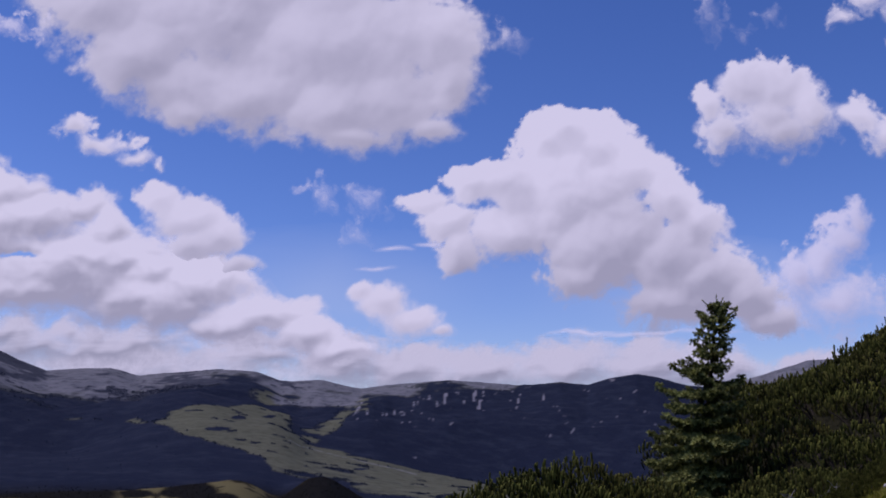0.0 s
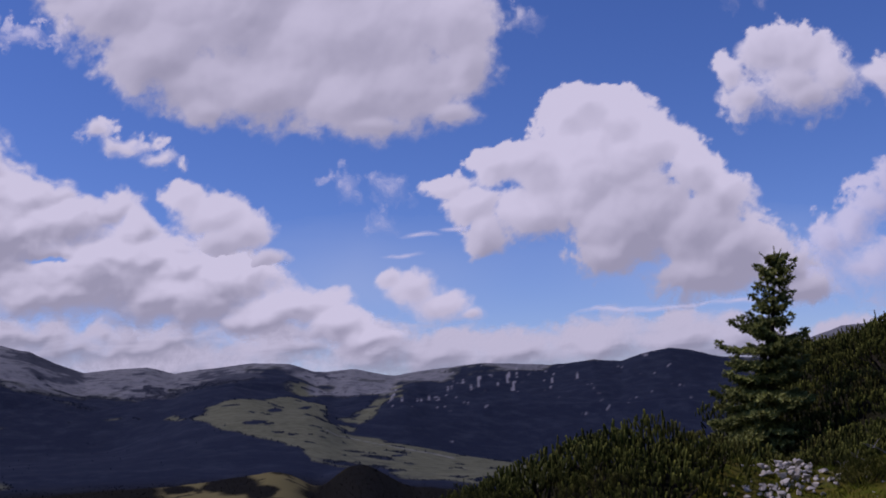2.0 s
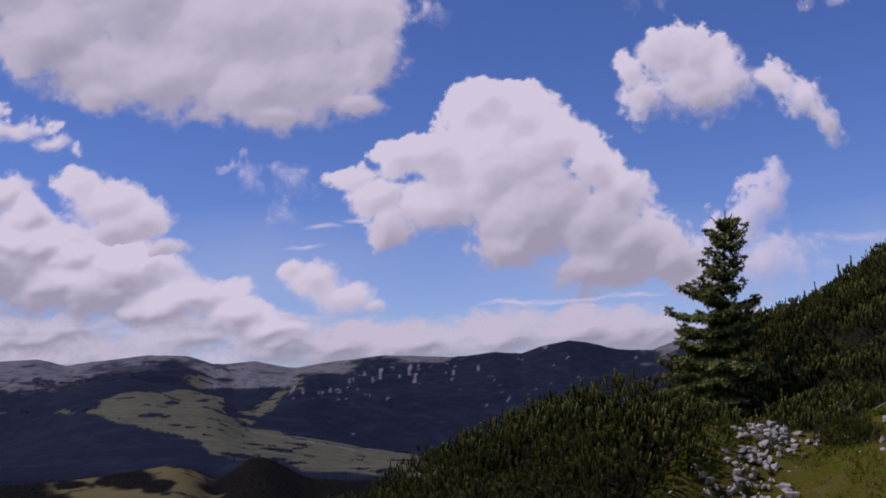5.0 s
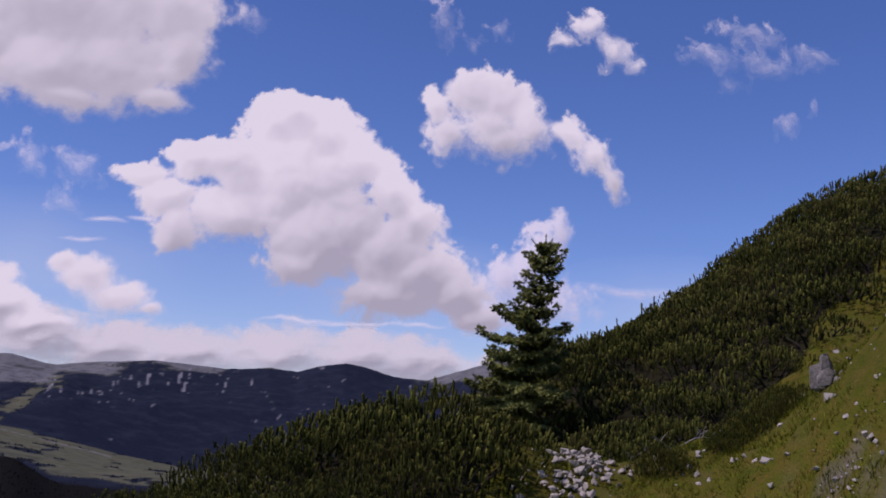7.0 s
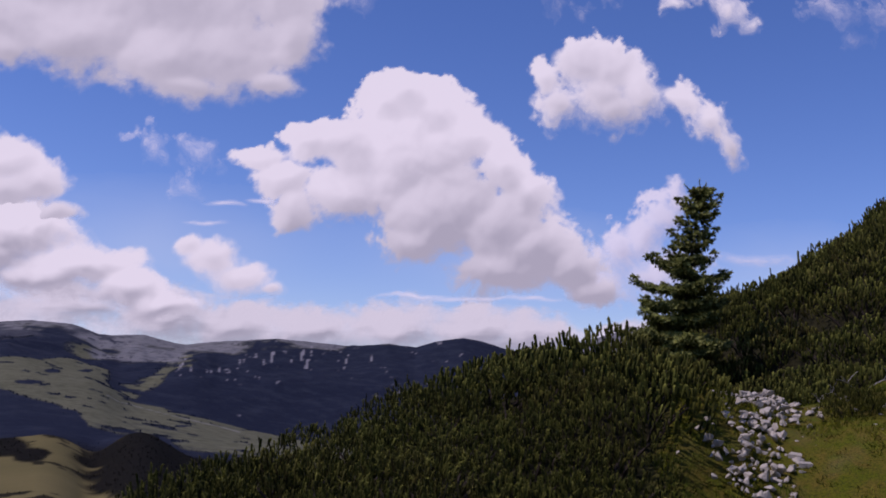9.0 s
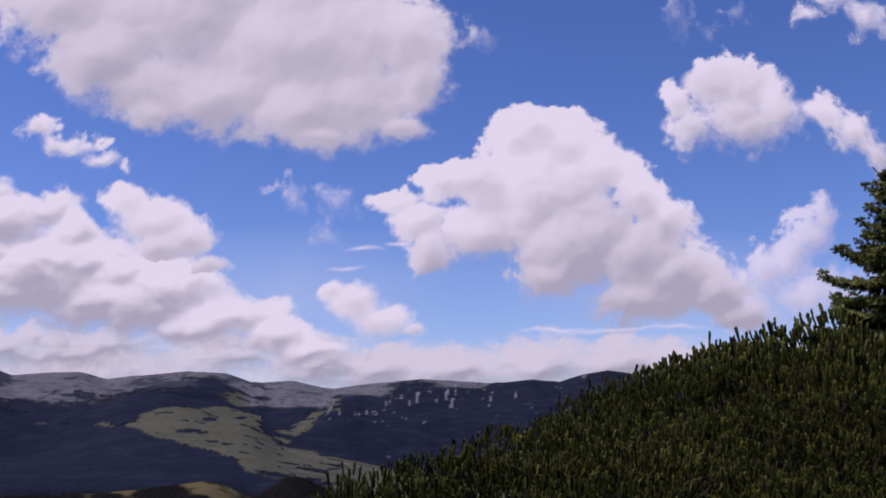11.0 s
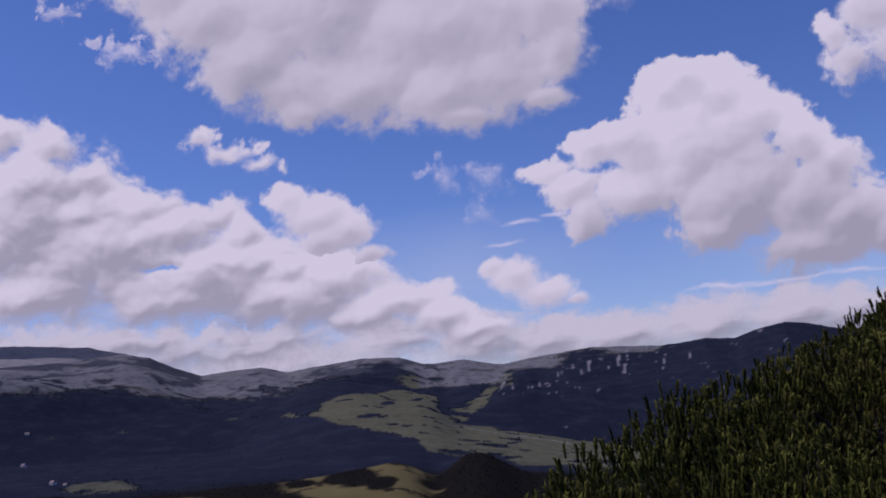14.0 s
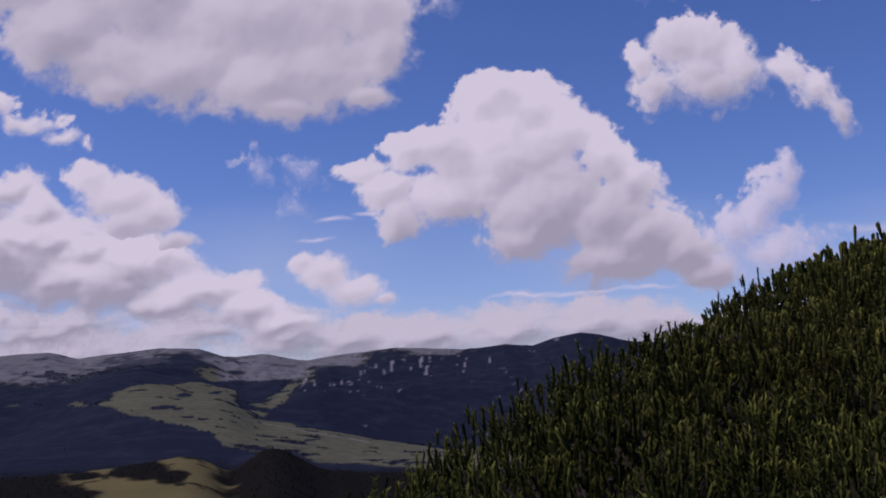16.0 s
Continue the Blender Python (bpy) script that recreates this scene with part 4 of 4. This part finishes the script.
def plant_thicket():
    r = random.Random(3)
    spots = []
    y = 8.0
    while y < 60:
        gap = 1.45 if y < 22 else 1.5 if y < 34 else 1.65
        x = -16.0
        while x < 33:
            px, py = x + r.uniform(-0.4, 0.4) * gap, y + r.uniform(-0.4, 0.4) * gap
            x += gap
            if not grows(px, py) or (py > 46 and px < 14) or py > 44 + 0.5 * px:
                continue
            k = gap / 1.4 * r.uniform(0.88, 1.15)
            m = pose(px, py, float(slope_height(px, py)), r.uniform(-6, 6), r.uniform(-6, 6), r.uniform(0, 360)) @ Matrix.Diagonal((k, k, r.uniform(0.78, 1.06), 1))
            spots.append((float(trodden(px, py)), m))
        y += gap * 0.92
    spots.sort(key=lambda spot: spot[0])
    for away, m in spots[:295]:
        crown, wood = r.choice(BUSHES["close" if away < 6.5 else "near" if away < 16 else "far"])
        bush = new("mountain_pine")
        bush.matrix_world = m
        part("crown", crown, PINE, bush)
        part("limb", wood, BARK, bush)
        tagged(bush, "dense dark green dwarf mountain pine with upright shoots", "shrub", group="dwarf pines on the slope")
    # the rest, farthest up the flank, too many to count
    corners, tints, tips = [], [], []
    for away, m in spots[295:]:
        me = r.choice(BUSHES["far"])[0]
        n = len(me.vertices)
        co, tint, tip = np.empty(3 * n), np.empty(n), np.empty(n)
        me.vertices.foreach_get("co", co)
        me.attributes["tint"].data.foreach_get("value", tint)
        me.attributes["tip"].data.foreach_get("value", tip)
        turn = np.array(m)
        corners.append((co.reshape(-1, 3) @ turn[:3, :3].T + turn[:3, 3]).reshape(-1, 3, 3))
        tints.append(np.clip(tint * r.uniform(0.6, 1.3), 0, 1).reshape(-1, 3))
        tips.append(tip.reshape(-1, 3))
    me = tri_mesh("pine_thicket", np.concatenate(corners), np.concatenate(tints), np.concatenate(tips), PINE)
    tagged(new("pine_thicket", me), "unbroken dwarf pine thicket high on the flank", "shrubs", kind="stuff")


plant_thicket()


def lone_bushes():
    r = random.Random(9)
    for px, py, k in ((8.8, 27.0, 0.62), (10.5, 26.9, 0.5), (11.2, 27.0, 0.62), (11.9, 27.1, 0.55), (12.7, 27.7, 0.6)):
        crown, wood = r.choice(BUSHES["close"])
        bush = new("mountain_pine")
        bush.matrix_world = pose(px, py, float(slope_height(px, py)) - 0.34 * k, 0, 0, r.uniform(0, 360)) @ Matrix.Diagonal((k, k, k * 1.15, 1))
        part("crown", crown, PINE, bush)
        for size, turn in ((0.86, 70), (0.70, 150)):
            inner = part("crown", r.choice(BUSHES["close"])[0], PINE, bush)
            inner.matrix_local = pose(0, 0, 0, 0, 0, turn) @ Matrix.Diagonal((size * 1.1, size * 1.1, size, 1))
        part("limb", wood, BARK, bush)
        tagged(bush, "small dwarf mountain pine standing alone in the grass", "shrub", group="dwarf pines on the slope")


lone_bushes()


def fir_tree(base, top):
    """An open-grown fir with tiers of flat, drooping boughs and a doubled leader."""
    r = random.Random(12)
    tree = new("fir_tree")
    base, top = Vector(base), Vector(top)
    tree.matrix_world = Matrix.Translation(base)
    axis = top - base
    bm = bmesh.new()
    stem = [axis * t + Vector((0.05 * math.sin(5 * t), 0.04 * math.cos(4 * t), 0)) for t in np.linspace(-0.08, 0.97, 14)]
    tube(bm, stem, [0.17 * (1 - 0.9 * i / 13) + 0.012 for i in range(14)], 8)
    part("trunk", bm, BARK, tree)
    tiers = 15
    for i in range(tiers):
        t = 0.02 + 0.92 * (i / (tiers - 1)) ** 0.95
        full = float(np.interp(t, (0, 0.12, 0.33, 0.5, 0.64, 0.72, 0.84, 0.92, 1.0), (1.4, 1.65, 1.65, 1.4, 1.1, 0.9, 0.75, 0.45, 0.12)))
        n = 11 if t < 0.45 else 8 if t < 0.7 else 6
        spin = r.uniform(0, 6.28)
        for k in range(n):
            a = spin + 2 * math.pi * k / n + r.uniform(-0.3, 0.3)
            reach = full * (1 - 0.28 * math.cos(a) * (1 - t)) * (r.uniform(0.8, 1.2) if r.random() > 0.35 else r.uniform(0.4, 0.7))
            rise = 0.75 * (t - 0.42) + r.uniform(-0.18, 0.12)
            o = axis * (t + r.uniform(-0.018, 0.018))
            out, across = Vector((math.cos(a), math.sin(a), 0)), Vector((-math.sin(a), math.cos(a), 0))
            segs = max(4, int(reach / 0.13))
            pts = [o + out * reach * s / segs + Vector((0, 0, reach * (rise * s / segs - 0.26 * (s / segs) ** 2 * (1.1 - t) + 0.26 * (s / segs) ** 4))) for s in range(segs + 1)]
            bases, dirs, lens, wid, lit = [], [], [], [], []
            # light painted by sprig: upper ones pale, hanging and inner ones dark
            top_lit = r.uniform(0.3, 0.9)

            def sprig(p, d, ln, w, bright):
                bases.append(tuple(p))
                dirs.append(tuple(Vector(d).normalized()))
                lens.append(ln)
                wid.append(w)
                lit.append(bright)

            for s in range(1, segs + 1):
                f = s / segs
                spread = 0.30 * reach * (1.25 - f) * min(1, 2.2 * f) + 0.07
                for side in (-1, 1):
                    m = max(1, int(spread / 0.10))
                    for q in range(m):
                        g = (q + r.uniform(0.1, 0.9)) / m
                        p = pts[s] + across * side * spread * g + out * 0.25 * spread * g + Vector((0, 0, -0.28 * spread * g * g + r.uniform(-0.05, 0.05)))
                        sprig(p, out * 0.8 + across * side * r.uniform(0.2, 0.9) + Vector((0, 0, r.uniform(-0.1, 0.7))), r.uniform(0.15, 0.26), r.uniform(0.06, 0.095), top_lit * r.uniform(0.6, 1.2))
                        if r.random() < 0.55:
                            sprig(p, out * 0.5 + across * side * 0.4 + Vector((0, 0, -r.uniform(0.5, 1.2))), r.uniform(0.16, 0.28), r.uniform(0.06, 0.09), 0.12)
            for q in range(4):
                sprig(pts[-1] - out * 0.06 * q, out + across * r.uniform(-0.6, 0.6) + Vector((0, 0, r.uniform(0.1, 0.8))), 0.2, 0.07, top_lit)
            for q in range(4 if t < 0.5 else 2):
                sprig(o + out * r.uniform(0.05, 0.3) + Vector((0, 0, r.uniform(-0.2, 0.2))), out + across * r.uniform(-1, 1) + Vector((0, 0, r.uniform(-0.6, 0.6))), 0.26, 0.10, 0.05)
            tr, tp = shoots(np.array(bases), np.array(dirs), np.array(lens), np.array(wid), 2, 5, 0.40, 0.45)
            # the painted brightness of each sprig becomes its tint and tip
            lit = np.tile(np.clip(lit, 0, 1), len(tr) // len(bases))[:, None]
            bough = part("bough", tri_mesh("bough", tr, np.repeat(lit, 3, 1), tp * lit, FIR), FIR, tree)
            bm = bmesh.new()
            tube(bm, pts, [0.03 * (1 - 0.8 * s / segs) * (1.2 - t) + 0.004 for s in range(segs + 1)], 4)
            part("twig", bm, BARK, bough)
    for dx, hh in ((-0.10, 1.0), (0.16, 0.985), (-0.62, 0.975), (0.34, 0.95)):
        n = 9
        b0 = axis * 0.90
        tipv = axis * hh + Vector((dx, 0, 0))
        bs = np.array([tuple(b0 + (tipv - b0) * (j / n)) for j in range(n)])
        ds = np.tile(np.array((tipv - b0).normalized()), (n, 1))
        tr, tp = shoots(bs, ds, np.full(n, 0.2), np.full(n, 0.05), 2, 5, 0.36, 0.42)
        part("leader", tri_mesh("leader", tr, np.full((len(tr), 3), 0.5), tp, FIR), FIR, tree)
    return tagged(tree, "lone dark green fir with drooping boughs among dwarf pines", "tree")


fir_tree((9.8, 39.4, -2.7), (11.0, 39.4, 5.05))


def stone_mesh(seed, flat=0.7, material=STONE, corners=12):
    r = random.Random(seed)
    bm = bmesh.new()
    for k in range(corners):
        q = Vector((r.gauss(0, 1), r.gauss(0, 1), r.gauss(0, 1))).normalized()
        m = max(abs(q.x), abs(q.y), abs(q.z)) ** 0.6
        bm.verts.new(Vector((q.x, q.y, q.z * flat)) / m * r.uniform(0.75, 1.0))
    hull = bmesh.ops.convex_hull(bm, input=bm.verts)
    bmesh.ops.delete(bm, geom=[v for v in bm.verts if not v.link_faces], context="VERTS")
    bmesh.ops.bevel(bm, geom=bm.edges[:], offset=0.035, segments=1, affect="EDGES")
    me = bpy.data.meshes.new("stone")
    bm.to_mesh(me)
    bm.free()
    me.materials.append(material)
    return me


STONES = [stone_mesh(60 + k, 0.6 + 0.06 * k) for k in range(7)]
SLABS = [stone_mesh(80 + k, 1.0, WEATHERED, 15) for k in range(5)]


def scatter_stones():
    r = random.Random(8)

    def lay(x, y, size, lift=0.0, label="pale limestone block lying in the grass", group="limestone rubble by the trail"):
        ob = new("stone", STONES[r.randrange(7)])
        z = float(slope_height(x, y)) + 0.25 * size + lift
        ob.matrix_world = pose(x, y, z, r.uniform(-25, 25), r.uniform(-25, 25), r.uniform(0, 360)) @ Matrix.Diagonal((size * r.uniform(0.8, 1.3), size * r.uniform(0.7, 1.1), size, 1))
        tagged(ob, label, "stone", group)

    for i in range(262):
        f, side = 0.82 * r.random() ** 1.1, r.gauss(0.2, 0.5)
        x, y = 4.8 + 3.9 * f + 0.84 * side, 24.3 + 6.3 * f - 0.54 * side
        size = 0.04 + 0.11 * r.random() ** 1.7
        lay(x, y, size, 0.38 * max(0, 0.95 - abs(side)) * (0.55 + 0.45 * math.sin(9 * f + 1)) * r.random() ** 0.6, "pale angular limestone piece in the rubble heap")
    for i in range(26):
        lay(r.uniform(8.0, 10.4), r.uniform(25.0, 28.6), r.uniform(0.05, 0.12))
    # gravel at the edge of the trail
    corners, faces = [], []
    spots = [(r.gauss(9.9, 0.75), r.gauss(21.9, 0.8), 0.02 + 0.07 * r.random() ** 2) for i in range(90)]
    for i in range(110):
        x = r.uniform(7, 22)
        spots.append((x, 22.5 + 0.55 * (x - 8) + r.gauss(0, 1.3), 0.025 + 0.07 * r.random() ** 1.6))
    for x, y, size in spots:
        me = STONES[r.randrange(7)]
        m = pose(x, y, float(slope_height(x, y)) + 0.1 * size, r.uniform(-25, 25), r.uniform(-25, 25), r.uniform(0, 360))
        start = len(corners)
        corners += [tuple(m @ (v.co * size)) for v in me.vertices]
        faces += [tuple(start + k for k in p.vertices) for p in me.polygons]
    tagged(mesh_object("gravel", corners, faces, STONE), "loose pale limestone gravel at the edge of the trail", "gravel", kind="stuff")
    for x, y, size in ((10.9, 21.5, 0.2), (11.6, 24.6, 0.2), (12.8, 26.0, 0.13), (14.6, 29.6, 0.14), (18.5, 33.3, 0.14)):
        lay(x, y, size, -0.3 * size, "pale limestone block half sunk in the grass", "stones along the trail")


def rock_outcrop(x, y):
    """Upright slabs of weathered limestone that break through the bank."""
    r = random.Random(5)
    crag = new("rock_outcrop")
    crag.matrix_world = pose(x, y, float(slope_height(x, y)), 0, 0, 25)
    for dx, dy, sx, sy, sz in ((0, 0, 0.17, 0.2, 0.60), (0.24, 0.12, 0.15, 0.2, 0.66), (-0.24, -0.08, 0.20, 0.20, 0.38), (0.46, 0.28, 0.18, 0.2, 0.5), (0.14, -0.28, 0.20, 0.18, 0.34), (0.02, 0.22, 0.22, 0.2, 0.5), (-0.2, -0.40, 0.18, 0.16, 0.20), (0.4, -0.26, 0.18, 0.16, 0.26), (0.66, 0.0, 0.18, 0.16, 0.26), (0.78, 0.36, 0.22, 0.2, 0.30)):
        slab = part("slab", SLABS[r.randrange(5)], WEATHERED, crag)
        slab.matrix_local = pose(dx, dy, 0.35 * sz, r.uniform(-12, 12), r.uniform(-14, 14), r.uniform(0, 90)) @ Matrix.Diagonal((sx, sy, sz, 1))
    tagged(crag, "weathered grey limestone outcrop on the grassy bank", "rock")


rock_outcrop(12.15, 25.5)
scatter_stones()


def dead_branches():
    """Bare, bleached boughs at the foot of the thicket, and one stick in the rubble."""
    r = random.Random(21)
    for x, y, size in ((9.6, 28.9, 0.9), (10.3, 29.2, 1.1), (10.9, 29.6, 1.0), (11.5, 29.8, 0.8), (12.2, 30.2, 1.0), (13.0, 30.6, 0.9), (8.9, 28.6, 0.7), (6.9, 28.3, 0.8)):
        bough = new("dead_branch")
        bough.matrix_world = pose(x, y, float(slope_height(x, y)), 0, 0, r.uniform(200, 340))
        line = [Vector((size * f, 0.12 * size * math.sin(4 * f + x), 0.05 + 0.30 * size * f + 0.06 * math.sin(6 * f))) for f in np.linspace(-0.15, 1, 7)]
        bm = bmesh.new()
        tube(bm, line, [0.024 * (1 - 0.8 * i / 6) for i in range(7)], 5)
        part("stem", bm, DEAD_WOOD, bough)
        for k in (2, 3, 4, 5):
            end = line[k] + Vector((r.uniform(0.1, 0.3), r.uniform(-0.3, 0.3), r.uniform(0.05, 0.3))) * size
            bm = bmesh.new()
            tube(bm, [line[k], (line[k] + end) / 2 + Vector((0, 0, 0.03)), end], [0.012, 0.009, 0.003], 4)
            part("twig", bm, DEAD_WOOD, bough)
        tagged(bough, "bleached grey dead pine branch at the thicket's foot", "branch", group="dead branches by the trail")


dead_branches()


def grow_grass():
    n = 150000
    x, y = rng.uniform(2, 24, n), rng.uniform(17, 36, n)
    ok = (open_grass(x, y) > 0.5) & (value_noise(x * 0.9, y * 0.9, 4) + 0.6 * value_noise(x * 3.1, y * 3.1, 14) > -0.25)
    x, y = x[ok], y[ok]
    z = slope_height(x, y) + 0.10 * fbm(x * 0.5, y * 0.5, 4, 3)
    m = len(x)
    a = rng.uniform(0, 6.283, m)
    h = rng.uniform(0.05, 0.13, m) * (1 + 0.8 * value_noise(x * 1.7, y * 1.7, 44))
    root = np.stack([x, y, z - 0.02], 1)
    side = np.stack([np.cos(a), np.sin(a), 0 * a], 1) * 0.014
    tip = root + np.stack([rng.normal(0, 0.06, m), rng.normal(0, 0.06, m), h], 1)
    tris = np.stack([root - side, root + side, tip], 1)
    me = tri_mesh("meadow_grass", tris, np.repeat(np.clip(rng.uniform(0, 0.6, m) + 0.35 * value_noise(x * 0.8, y * 0.8, 45) + 0.35 * value_noise(x * 2.6, y * 2.6, 46), 0, 1)[:, None], 3, 1), np.zeros((m, 3)), BLADES)
    tagged(new("meadow_grass", me), "short sunlit mountain grass beside the trail", "grass", kind="stuff")


grow_grass()
